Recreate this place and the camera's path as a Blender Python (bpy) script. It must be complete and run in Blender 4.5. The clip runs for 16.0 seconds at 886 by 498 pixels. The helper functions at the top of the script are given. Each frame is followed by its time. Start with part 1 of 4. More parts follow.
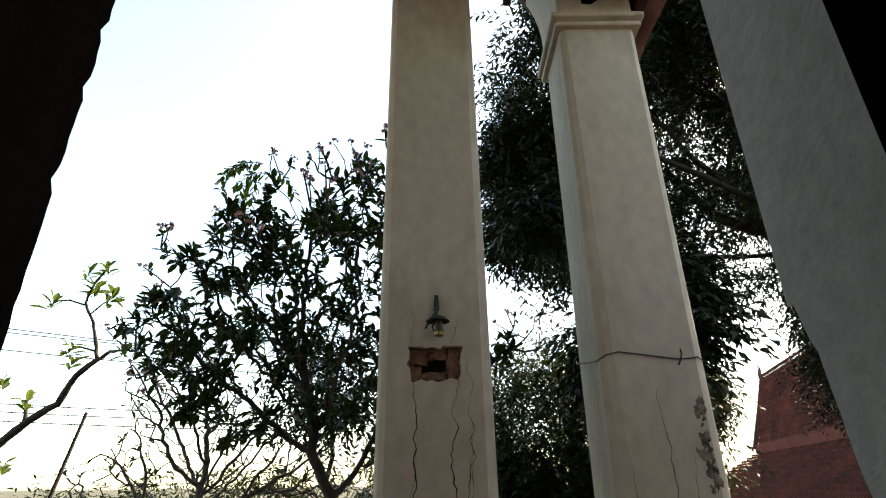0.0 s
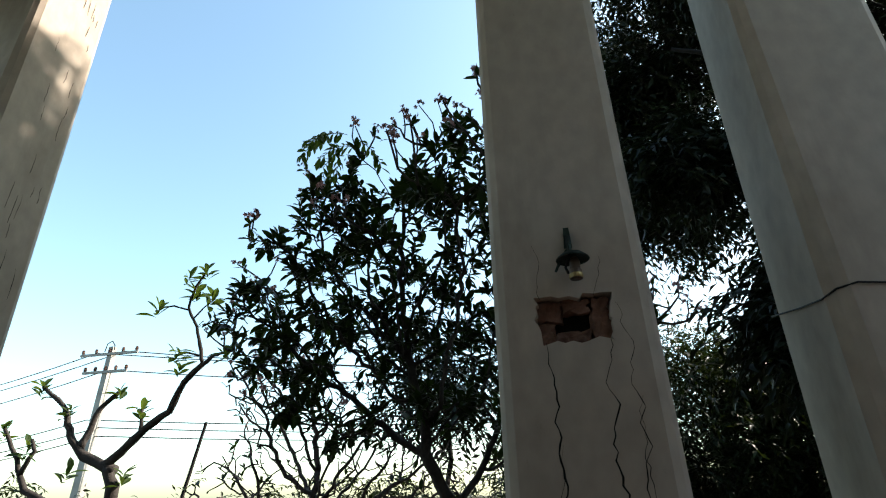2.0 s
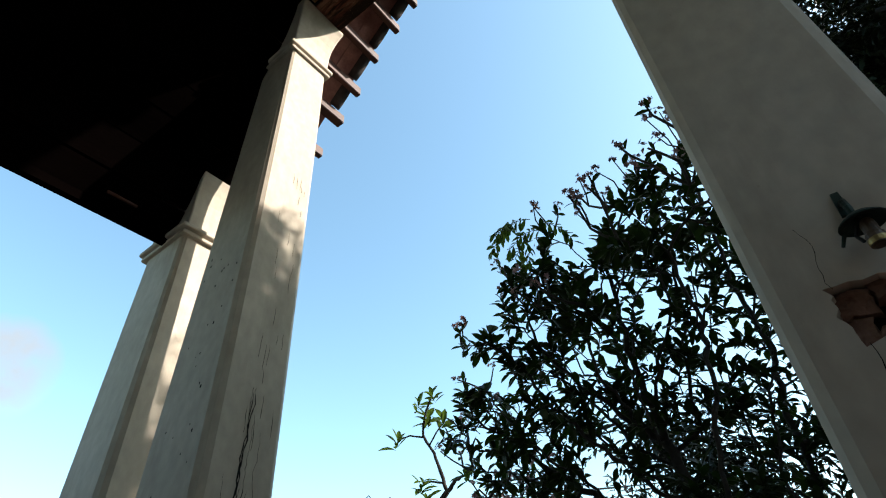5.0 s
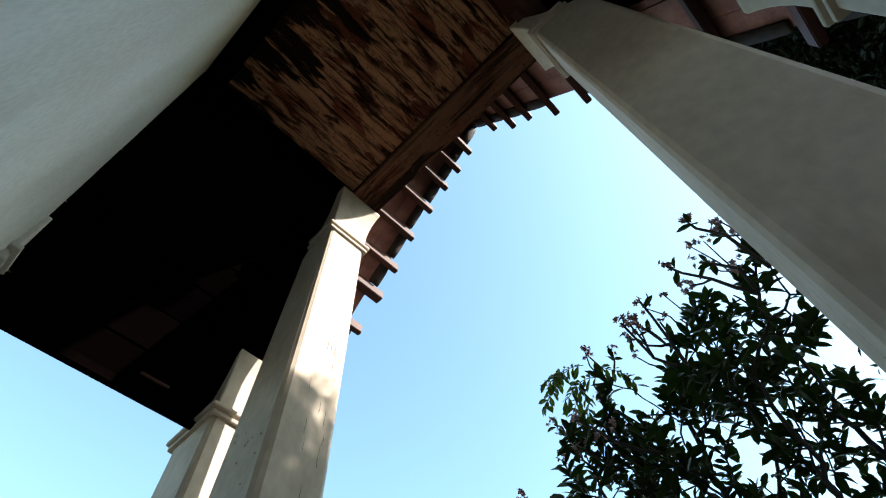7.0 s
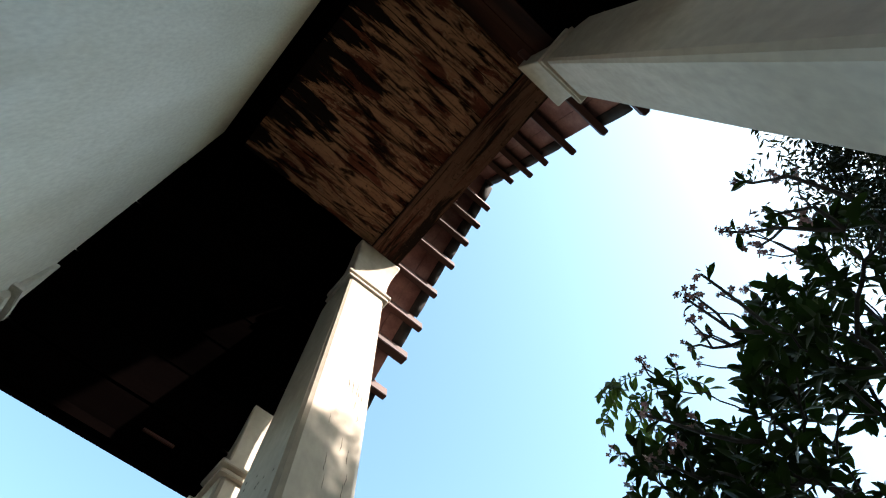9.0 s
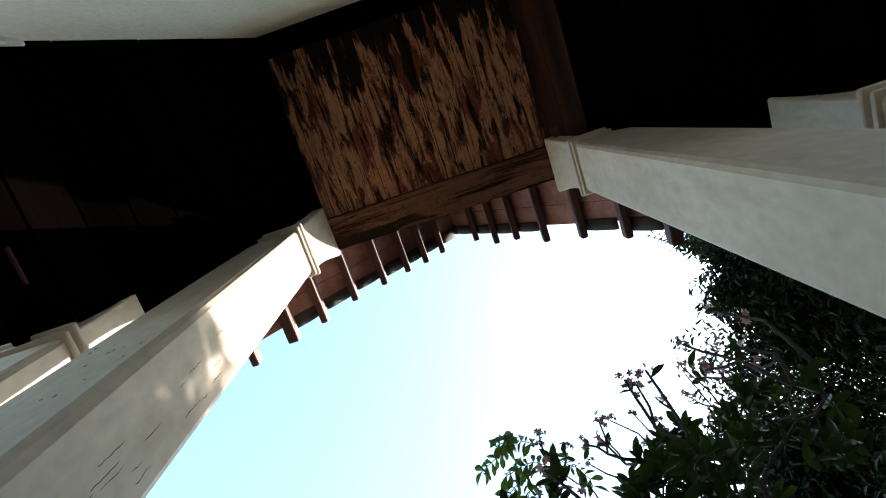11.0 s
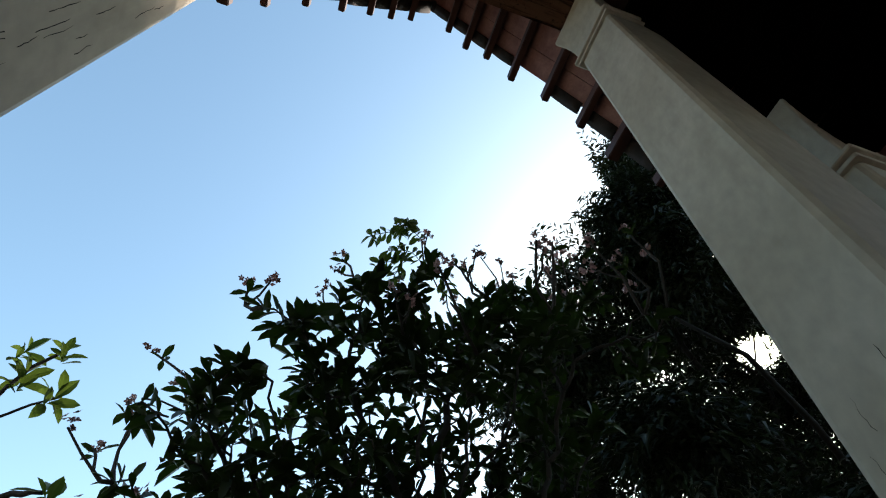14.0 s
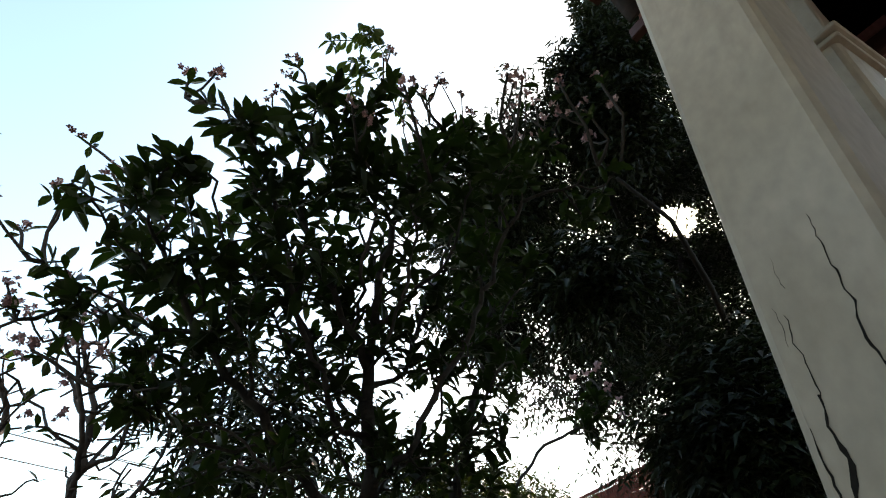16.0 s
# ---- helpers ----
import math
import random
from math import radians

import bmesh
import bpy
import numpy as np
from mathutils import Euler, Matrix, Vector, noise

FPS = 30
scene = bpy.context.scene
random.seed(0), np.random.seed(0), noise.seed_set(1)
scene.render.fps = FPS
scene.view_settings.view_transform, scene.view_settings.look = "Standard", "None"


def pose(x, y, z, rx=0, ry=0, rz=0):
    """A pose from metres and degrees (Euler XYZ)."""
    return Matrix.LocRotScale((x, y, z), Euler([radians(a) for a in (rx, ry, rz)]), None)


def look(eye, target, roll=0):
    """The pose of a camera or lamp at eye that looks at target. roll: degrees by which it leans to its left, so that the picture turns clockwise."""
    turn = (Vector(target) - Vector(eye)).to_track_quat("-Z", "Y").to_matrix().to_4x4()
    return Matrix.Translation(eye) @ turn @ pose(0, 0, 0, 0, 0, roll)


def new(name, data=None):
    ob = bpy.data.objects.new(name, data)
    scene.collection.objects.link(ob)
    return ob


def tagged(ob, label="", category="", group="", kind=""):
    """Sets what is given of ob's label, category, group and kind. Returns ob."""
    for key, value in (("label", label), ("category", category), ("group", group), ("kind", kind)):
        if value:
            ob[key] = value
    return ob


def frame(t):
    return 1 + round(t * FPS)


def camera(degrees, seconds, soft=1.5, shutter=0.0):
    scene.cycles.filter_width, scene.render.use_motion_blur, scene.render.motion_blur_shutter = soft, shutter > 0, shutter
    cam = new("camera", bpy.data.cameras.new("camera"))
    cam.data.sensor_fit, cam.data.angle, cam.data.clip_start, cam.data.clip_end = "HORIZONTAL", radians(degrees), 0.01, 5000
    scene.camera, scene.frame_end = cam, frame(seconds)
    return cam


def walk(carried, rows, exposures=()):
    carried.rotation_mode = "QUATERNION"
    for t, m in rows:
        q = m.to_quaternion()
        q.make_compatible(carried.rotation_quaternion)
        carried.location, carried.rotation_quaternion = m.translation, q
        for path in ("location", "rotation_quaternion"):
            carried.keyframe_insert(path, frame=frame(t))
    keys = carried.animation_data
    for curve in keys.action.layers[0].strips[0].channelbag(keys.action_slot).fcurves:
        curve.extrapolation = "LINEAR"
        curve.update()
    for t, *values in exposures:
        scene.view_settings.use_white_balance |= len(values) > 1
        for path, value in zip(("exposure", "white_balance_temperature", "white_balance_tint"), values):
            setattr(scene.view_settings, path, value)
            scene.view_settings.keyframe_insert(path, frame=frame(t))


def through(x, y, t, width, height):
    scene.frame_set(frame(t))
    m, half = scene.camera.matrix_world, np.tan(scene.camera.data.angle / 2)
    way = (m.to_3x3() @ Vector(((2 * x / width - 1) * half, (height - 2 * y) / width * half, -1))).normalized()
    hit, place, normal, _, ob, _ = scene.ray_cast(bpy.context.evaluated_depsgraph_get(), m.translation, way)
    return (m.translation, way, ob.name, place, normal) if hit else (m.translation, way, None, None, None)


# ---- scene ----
cam = camera(79.6, 16.0, soft=1.1)
METRES, EYE, TILT, LEAN, TURN = 3.3, 1.5, 0.0, 0.0, 0.0
ROWS = [
    (0.0, 0.0, 0.0, 0.0, 0.28, 23.89, 0.62),
    (0.5, -0.0124, 0.0691, 0.006, 0.86, 23.78, 0.29),
    (1.0, -0.0226, 0.1072, 0.0097, 2.59, 24.48, 0.4),
    (1.5, -0.026, 0.1755, 0.0057, 6.58, 24.44, 0.8),
    (2.0, -0.0349, 0.214, -0.0034, 12.34, 24.84, 1.08),
    (2.5, -0.0574, 0.2451, -0.0257, 17.41, 24.98, 1.28),
    (3.0, -0.0839, 0.2679, -0.0291, 22.72, 26.01, 1.43),
    (5.5, -0.0807, 0.3011, -0.0395, 40.1, 43.4, 1.94),
    (6.0, -0.103, 0.3262, -0.0443, 41.27, 49.71, 1.84),
    (6.5, -0.116, 0.3614, -0.0444, 42.76, 56.07, 2.06),
    (7.0, -0.1431, 0.3872, -0.0448, 44.52, 59.48, 1.95),
    (7.5, -0.1911, 0.4136, -0.042, 45.62, 62.26, 1.75),
    (8.0, -0.2263, 0.4548, -0.0453, 46.94, 64.65, 1.91),
    (8.5, -0.2567, 0.4983, -0.0446, 48.45, 67.88, 1.94),
    (9.0, -0.3002, 0.5182, -0.0451, 48.88, 70.9, 1.68),
    (11.5, -0.4622, 0.5757, -0.0483, 7.22, 76.73, 0.98),
    (12.0, -0.4855, 0.5632, -0.0468, -2.09, 74.11, 0.62),
    (12.5, -0.5153, 0.5657, -0.045, -7.11, 69.45, 0.28),
    (13.0, -0.5406, 0.5709, -0.044, -11.7, 65.72, -0.11),
    (13.5, -0.5572, 0.5734, -0.0482, -16.1, 61.54, -0.26),
    (14.0, -0.5732, 0.5829, -0.0528, -18.5, 54.15, -0.49),
    (14.5, -0.5845, 0.5983, -0.0532, -21.0, 48.95, -0.72),
    (15.0, -0.5879, 0.6043, -0.0539, -24.29, 44.43, -0.85),
    (15.5, -0.5849, 0.6085, -0.0567, -26.36, 41.19, -0.93),
    (16.0, -0.585, 0.6146, -0.0563, -28.34, 37.21, -1.11),
]
EXPOSURES = [(0.0, 2.45, 8000, 22), (0.4, 2.1, 8000, 24), (1.0, 1.85, 7700, 20), (2.0, 1.6, 6850, 15), (3.0, 1.5, 6700, 13), (5.5, 1.52, 6500, 10), (6.5, 1.78, 6500, 11), (9.0, 2.0, 6550, 14), (11.5, 2.55, 6650, 17), (12.0, 2.5, 6650, 17), (12.5, 2.08, 6600, 16), (13.0, 1.72, 6600, 14), (13.5, 1.48, 6600, 14), (14.5, 1.35, 6900, 15), (15.2, 1.6, 7100, 18), (16.0, 2.0, 7500, 22)]
walk(cam, [(t, pose(0, 0, EYE, TILT, LEAN, TURN) @ pose(METRES * x, METRES * y, METRES * z, 90 + pitch, roll, yaw)) for t, x, y, z, yaw, pitch, roll in ROWS], EXPOSURES)

# world, sun, exposure
SUN_AZ, SUN_EL = 57.6, 37.0
world = bpy.data.worlds.new("sky")
scene.world = world
world.use_nodes = True
wn, wl = world.node_tree.nodes, world.node_tree.links
sky = wn.new("ShaderNodeTexSky")
sky.sky_type = "NISHITA"
sky.sun_disc = False
sky.sun_elevation, sky.sun_rotation = radians(SUN_EL), radians(SUN_AZ)
sky.air_density, sky.dust_density, sky.ozone_density, sky.altitude = 1.0, 1.3, 1.0, 0
# one small white cloud low in the west
wco, wdot, wmap = wn.new("ShaderNodeTexCoord"), wn.new("ShaderNodeVectorMath"), wn.new("ShaderNodeMapRange")
wdot.operation = "DOT_PRODUCT"
wdot.inputs[1].default_value = (-0.914, 0.171, 0.368)
wl.new(wco.outputs["Generated"], wdot.inputs[0])
wmap.inputs["From Min"].default_value, wmap.inputs["From Max"].default_value = 0.996, 0.99985
wl.new(wdot.outputs["Value"], wmap.inputs["Value"])
wnoise, wmul, wramp, wmix = wn.new("ShaderNodeTexNoise"), wn.new("ShaderNodeMath"), wn.new("ShaderNodeValToRGB"), wn.new("ShaderNodeMix")
wnoise.inputs["Scale"].default_value, wnoise.inputs["Detail"].default_value = 14, 6
wl.new(wco.outputs["Generated"], wnoise.inputs["Vector"])
wmul.operation = "MULTIPLY"
wl.new(wmap.outputs["Result"], wmul.inputs[0])
wl.new(wnoise.outputs["Fac"], wmul.inputs[1])
wramp.color_ramp.elements[0].position, wramp.color_ramp.elements[1].position = 0.12, 0.5
wl.new(wmul.outputs["Value"], wramp.inputs["Fac"])
wmix.data_type = "RGBA"
wl.new(wramp.outputs["Color"], wmix.inputs["Factor"])
whaze = wn.new("ShaderNodeMix")
whaze.data_type, whaze.blend_type = "RGBA", "MULTIPLY"
whaze.inputs["Factor"].default_value = 1.0
whaze.inputs["B"].default_value = (0.84, 1.0, 0.89, 1)
wl.new(sky.outputs["Color"], whaze.inputs["A"])
wl.new(whaze.outputs["Result"], wmix.inputs["A"])
wmix.inputs["B"].default_value = (1.7, 1.8, 1.9, 1)
wl.new(wmix.outputs["Result"], wn["Background"].inputs["Color"])
wn["Background"].inputs["Strength"].default_value = 0.15
SUN_DIR = Vector((math.sin(radians(SUN_AZ)) * math.cos(radians(SUN_EL)), math.cos(radians(SUN_AZ)) * math.cos(radians(SUN_EL)), math.sin(radians(SUN_EL))))
sun = new("sun", bpy.data.lights.new("sun", "SUN"))
sun.data.energy, sun.data.angle, sun.data.color = 5.0, radians(0.6), (1.0, 0.93, 0.82)
sun.matrix_world = look(SUN_DIR * 60, (0, 0, 0))


# materials
def material(name, base, other=None, scale=3.0, rough=0.8, metal=0.0, bump=0.15, grain=60.0, stretch=(1, 1, 1), contrast=(0.35, 0.7), island=0.0, random_object=0.0, gloss=0.3):
    m = bpy.data.materials.new(name)
    m.use_nodes = True
    n, l = m.node_tree.nodes, m.node_tree.links
    b = n["Principled BSDF"]
    other = other or [c * 0.72 for c in base]
    co, mp = n.new("ShaderNodeTexCoord"), n.new("ShaderNodeMapping")
    mp.inputs["Scale"].default_value = stretch
    l.new(co.outputs["Object"], mp.inputs["Vector"])
    big, fine = n.new("ShaderNodeTexNoise"), n.new("ShaderNodeTexNoise")
    for t, s, d in ((big, scale, 5.0), (fine, grain, 4.0)):
        t.inputs["Scale"].default_value, t.inputs["Detail"].default_value = s, d
        l.new(mp.outputs["Vector"], t.inputs["Vector"])
    ramp = n.new("ShaderNodeValToRGB")
    ramp.color_ramp.elements[0].position, ramp.color_ramp.elements[1].position = contrast
    ramp.color_ramp.elements[0].color, ramp.color_ramp.elements[1].color = (*other, 1), (*base, 1)
    l.new(big.outputs["Fac"], ramp.inputs["Fac"])
    mix = n.new("ShaderNodeMix")
    mix.data_type, mix.blend_type = "RGBA", "MULTIPLY"
    mix.inputs["Factor"].default_value = 0.35
    l.new(ramp.outputs["Color"], mix.inputs["A"])
    l.new(fine.outputs["Fac"], mix.inputs["B"])
    last = mix.outputs["Result"]
    if island or random_object:
        src = n.new("ShaderNodeNewGeometry").outputs["Random Per Island"] if island else n.new("ShaderNodeObjectInfo").outputs["Random"]
        amount = island or random_object
        mr, hs = n.new("ShaderNodeMapRange"), n.new("ShaderNodeHueSaturation")
        mr.inputs["To Min"].default_value, mr.inputs["To Max"].default_value = 1 - amount, 1 + amount
        l.new(src, mr.inputs["Value"])
        l.new(mr.outputs["Result"], hs.inputs["Value"])
        l.new(last, hs.inputs["Color"])
        last = hs.outputs["Color"]
    l.new(last, b.inputs["Base Color"])
    b.inputs["Specular IOR Level"].default_value = gloss
    b.inputs["Roughness"].default_value, b.inputs["Metallic"].default_value = rough, metal
    if bump:
        add, bp = n.new("ShaderNodeMath"), n.new("ShaderNodeBump")
        add.operation = "MULTIPLY_ADD"
        add.inputs[1].default_value = 2.0
        l.new(big.outputs["Fac"], add.inputs[0])
        l.new(fine.outputs["Fac"], add.inputs[2])
        l.new(add.outputs["Value"], bp.inputs["Height"])
        bp.inputs["Strength"].default_value, bp.inputs["Distance"].default_value = bump, 0.01
        l.new(bp.outputs["Normal"], b.inputs["Normal"])
    return m


def leaf_material(name, base, other, through=0.35):
    m = material(name, base, other, scale=1.3, rough=0.45, bump=0.0, grain=25, island=0.35, gloss=0.15)
    n, l = m.node_tree.nodes, m.node_tree.links
    tr, mx = n.new("ShaderNodeBsdfTranslucent"), n.new("ShaderNodeMixShader")
    tr.inputs["Color"].default_value = (base[0] * 2.6, base[1] * 2.4, base[2] * 1.2, 1)
    mx.inputs["Fac"].default_value = through
    l.new(n["Principled BSDF"].outputs["BSDF"], mx.inputs[1])
    l.new(tr.outputs["BSDF"], mx.inputs[2])
    l.new(mx.outputs["Shader"], n["Material Output"].inputs["Surface"])
    return m


PLASTER = material("lime_plaster", (0.68, 0.65, 0.61), (0.55, 0.51, 0.45), 1.6, 0.85, bump=0.25, grain=45, stretch=(1, 1, 0.35))
# Darker copy of the wall plaster, to cut light bounced onto the columns.
PLASTER_DIMMED = material("darkened_plaster", (0.34, 0.33, 0.32), (0.22, 0.21, 0.20), 2.2, 0.9, bump=0.4, grain=50)


def streaked(m, colour, scale, lo, hi, amount):
    """Lay soft runs of dirt over a material."""
    n, l = m.node_tree.nodes, m.node_tree.links
    b = n["Principled BSDF"]
    src = b.inputs["Base Color"].links[0].from_socket
    st, mp, rp, mx = n.new("ShaderNodeTexNoise"), n.new("ShaderNodeMapping"), n.new("ShaderNodeMapRange"), n.new("ShaderNodeMix")
    mp.inputs["Scale"].default_value = scale
    st.inputs["Scale"].default_value, st.inputs["Detail"].default_value, st.inputs["Roughness"].default_value = 1.0, 8, 0.62
    l.new(n["Texture Coordinate"].outputs["Object"], mp.inputs["Vector"])
    l.new(mp.outputs["Vector"], st.inputs["Vector"])
    rp.inputs["From Min"].default_value, rp.inputs["From Max"].default_value, rp.inputs["To Max"].default_value = lo, hi, amount
    l.new(st.outputs["Fac"], rp.inputs["Value"])
    mx.data_type = "RGBA"
    l.new(rp.outputs["Result"], mx.inputs["Factor"])
    l.new(src, mx.inputs["A"])
    mx.inputs["B"].default_value = (*colour, 1)
    l.new(mx.outputs["Result"], b.inputs["Base Color"])
    return m


COLUMN = material("aged_cream_plaster", (0.56, 0.485, 0.405), (0.46, 0.39, 0.315), 1.3, 0.85, bump=0.16, grain=16, stretch=(1, 1, 0.7))
streaked(COLUMN, (0.19, 0.145, 0.105), (4, 4, 0.8), 0.54, 0.78, 0.45)
streaked(COLUMN, (0.27, 0.215, 0.155), (2.2, 2.2, 1.0), 0.50, 0.78, 0.45)
streaked(COLUMN, (0.11, 0.09, 0.07), (30, 30, 14), 0.68, 0.80, 0.35)
streaked(PLASTER, (0.34, 0.29, 0.22), (2.2, 2.2, 1.2), 0.55, 0.8, 0.6)
BRICK = material("old_brick", (0.30, 0.165, 0.115), (0.13, 0.065, 0.045), 14, 0.95, bump=0.7, grain=90)
# Near-black that paints the shade inside cracks, pits and the brick hollow.
CRACK = material("crack_shadow", (0.02, 0.017, 0.014), None, 20, 1.0, bump=0)
# Dark board colour, with the deep shade under the roof put into it.
DARK_BOARD = material("dark_board_with_shade", (0.0018, 0.0011, 0.001), (0.001, 0.0007, 0.0007), 3, 0.7, bump=0.2, grain=40, stretch=(1, 0.15, 1), island=0.3, gloss=0.0)
RED_WOOD = material("dark_red_wood", (0.085, 0.030, 0.022), (0.045, 0.016, 0.014), 4, 0.65, bump=0.25, grain=50, stretch=(1, 0.2, 1))
TILE_UNDER = material("tile_underside", (0.33, 0.165, 0.145), (0.20, 0.085, 0.08), 5, 0.85, bump=0.3, grain=40, island=0.22)
TILE_DARK = material("dark_roof_tile", (0.045, 0.03, 0.028), (0.02, 0.016, 0.016), 9, 0.9, bump=0.4, grain=50)
# Red chosen so the unseen floor bounces warm light onto columns and ceiling.
FLOOR_BOUNCE = material("warm_bounce_floor", (0.19, 0.105, 0.075), (0.12, 0.065, 0.05), 2, 0.8, bump=0.2)
EARTH = material("dry_earth", (0.08, 0.065, 0.045), (0.035, 0.045, 0.02), 0.6, 0.95, bump=0.4)
BARK = material("grey_bark", (0.10, 0.08, 0.07), (0.05, 0.04, 0.035), 9, 0.9, bump=0.5, grain=60)
BARK_GREY = material("dark_grey_bark", (0.06, 0.052, 0.046), (0.028, 0.024, 0.021), 9, 0.9, bump=0.6, grain=60)
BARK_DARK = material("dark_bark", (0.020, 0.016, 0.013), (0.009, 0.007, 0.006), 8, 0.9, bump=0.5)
MOSSY = material("eroded_mossy_plaster", (0.30, 0.25, 0.19), (0.035, 0.03, 0.022), 22, 0.95, bump=1.0, grain=70)
LEAF = leaf_material("frangipani_leaf", (0.017, 0.034, 0.008), (0.007, 0.014, 0.004), 0.20)
# Paler copy of LEAF, with the light on these leaves put into the colour.
LEAF_LIGHT = leaf_material("lit_frangipani_leaf", (0.045, 0.075, 0.020), (0.022, 0.040, 0.010), 0.26)
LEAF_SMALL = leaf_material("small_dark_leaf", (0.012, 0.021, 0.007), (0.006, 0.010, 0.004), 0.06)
LEAF_BUSH = leaf_material("bush_leaf", (0.017, 0.028, 0.007), (0.006, 0.011, 0.003), 0.10)
LEAF_RED = leaf_material("dark_reddish_leaf", (0.022, 0.013, 0.010), (0.010, 0.008, 0.006), 0.06)
PETAL = material("pink_petal", (0.40, 0.22, 0.25), (0.48, 0.32, 0.31), 9, 0.6, bump=0)
ROOF_TILE = material("red_clay_tile", (0.12, 0.026, 0.017), (0.055, 0.015, 0.011), 1.2, 0.8, bump=0.3, island=0.35, gloss=0.1)
FASCIA = material("dull_pink_fascia", (0.16, 0.055, 0.045), None, 3, 0.9, gloss=0.0)
CONCRETE = material("grey_concrete", (0.40, 0.38, 0.35), None, 3, 0.85)
BLACK_WIRE = material("black_cable", (0.02, 0.02, 0.02), None, 8, 0.6, bump=0)
GREEN_METAL = material("oxidised_green_metal", (0.035, 0.06, 0.048), (0.015, 0.026, 0.022), 20, 0.6, 0.5, bump=0.2)
BAKELITE = material("brown_bakelite", (0.10, 0.06, 0.035), None, 10, 0.4, bump=0)
BRASS = material("dull_brass", (0.45, 0.33, 0.14), None, 10, 0.45, 0.9, bump=0)
PORCELAIN = material("insulator_porcelain", (0.12, 0.06, 0.04), None, 8, 0.25, bump=0)
RED_CLOTH = material("faded_red_cloth", (0.55, 0.09, 0.05), None, 5, 0.9, bump=0.1)


# mesh helpers
def link(name, verts, faces, mat, parent=None, label="", smooth=False):
    me = bpy.data.meshes.new(name)
    me.from_pydata(verts, [], faces)
    me.materials.append(mat)
    if smooth:
        me.polygons.foreach_set("use_smooth", [True] * len(me.polygons))
    ob = new(name, me)
    if parent:
        ob.parent = parent
    if label:
        ob["label"] = label
    return ob


def part(name, bm, mat, parent=None, label="", smooth=False):
    bmesh.ops.recalc_face_normals(bm, faces=bm.faces)
    me = bpy.data.meshes.new(name)
    bm.to_mesh(me)
    bm.free()
    me.materials.append(mat)
    if smooth:
        me.polygons.foreach_set("use_smooth", [True] * len(me.polygons))
    ob = new(name, me)
    if parent:
        ob.parent = parent
    if label:
        ob["label"] = label
    return ob


def empty(name, label, category, group="", at=(0, 0, 0), kind=""):
    ob = new(name)
    ob.location = at
    return tagged(ob, label, category, group, kind)


def add_box(bm, x0, x1, y0, y1, z0, z1, bevel=0.0):
    v = [bm.verts.new((x, y, z)) for z in (z0, z1) for y in (y0, y1) for x in (x0, x1)]
    fs = [bm.faces.new([v[i] for i in q]) for q in ((0, 2, 3, 1), (4, 5, 7, 6), (0, 1, 5, 4), (2, 6, 7, 3), (0, 4, 6, 2), (1, 3, 7, 5))]
    if bevel:
        bmesh.ops.bevel(bm, geom=list({e for f in fs for e in f.edges}), offset=bevel, segments=2, affect="EDGES")
    return v


def box(name, x0, x1, y0, y1, z0, z1, mat, parent=None, label="", bevel=0.0):
    bm = bmesh.new()
    add_box(bm, x0, x1, y0, y1, z0, z1, bevel)
    return part(name, bm, mat, parent, label)


def loft(rings, closed_ends=True):
    n = len(rings[0])
    verts = [p for r in rings for p in r]
    faces = [(k * n + i, k * n + (i + 1) % n, (k + 1) * n + (i + 1) % n, (k + 1) * n + i) for k in range(len(rings) - 1) for i in range(n)]
    if closed_ends:
        faces += [tuple(range(n))[::-1], tuple(range((len(rings) - 1) * n, len(rings) * n))]
    return verts, faces


def tube(points, radii, sides=8):
    pts = [Vector(p) for p in points]
    rings, u = [], None
    for i, p in enumerate(pts):
        d = (pts[min(i + 1, len(pts) - 1)] - pts[max(i - 1, 0)]).normalized()
        if u is None:
            u = d.orthogonal().normalized()
        u = (u - d * u.dot(d)).normalized()
        w = d.cross(u)
        r = radii[i] if isinstance(radii, (list, tuple)) else radii
        rings.append([tuple(p + (u * math.cos(a) + w * math.sin(a)) * r) for a in (2 * math.pi * k / sides for k in range(sides))])
    return loft(rings)


def lathe(profile, sides=20, at=(0, 0, 0)):
    return loft([[(at[0] + r * math.cos(2 * math.pi * k / sides), at[1] + r * math.sin(2 * math.pi * k / sides), at[2] + z) for k in range(sides)] for r, z in profile])


def joined(pieces):
    verts, faces = [], []
    for v, f in pieces:
        o = len(verts)
        verts += v
        faces += [tuple(i + o for i in q) for q in f]
    return verts, faces


# the setting
RIDGE_X, CEIL, SLOPE = -1.60, 6.93, 2.0
WALL_Y = 0.58
ground = link("ground", [(-900, -900, -0.45), (900, -900, -0.45), (900, 900, -0.45), (-900, 900, -0.45)], [(0, 1, 2, 3)], EARTH)
tagged(ground, "dry earth temple yard with sparse grass", "ground", kind="structure")
floor = box("floor", -5.2, 2.2, -4.0, 3.35, -0.45, 0.0, FLOOR_BOUNCE, bevel=0.02)
tagged(floor, "unseen porch floor raised above the yard, dull red for warm bounced light", "floor", kind="structure")

# temple wall with its doorway
DOOR_L, DOOR_R, DOOR_H = -0.51, 0.39, 2.75


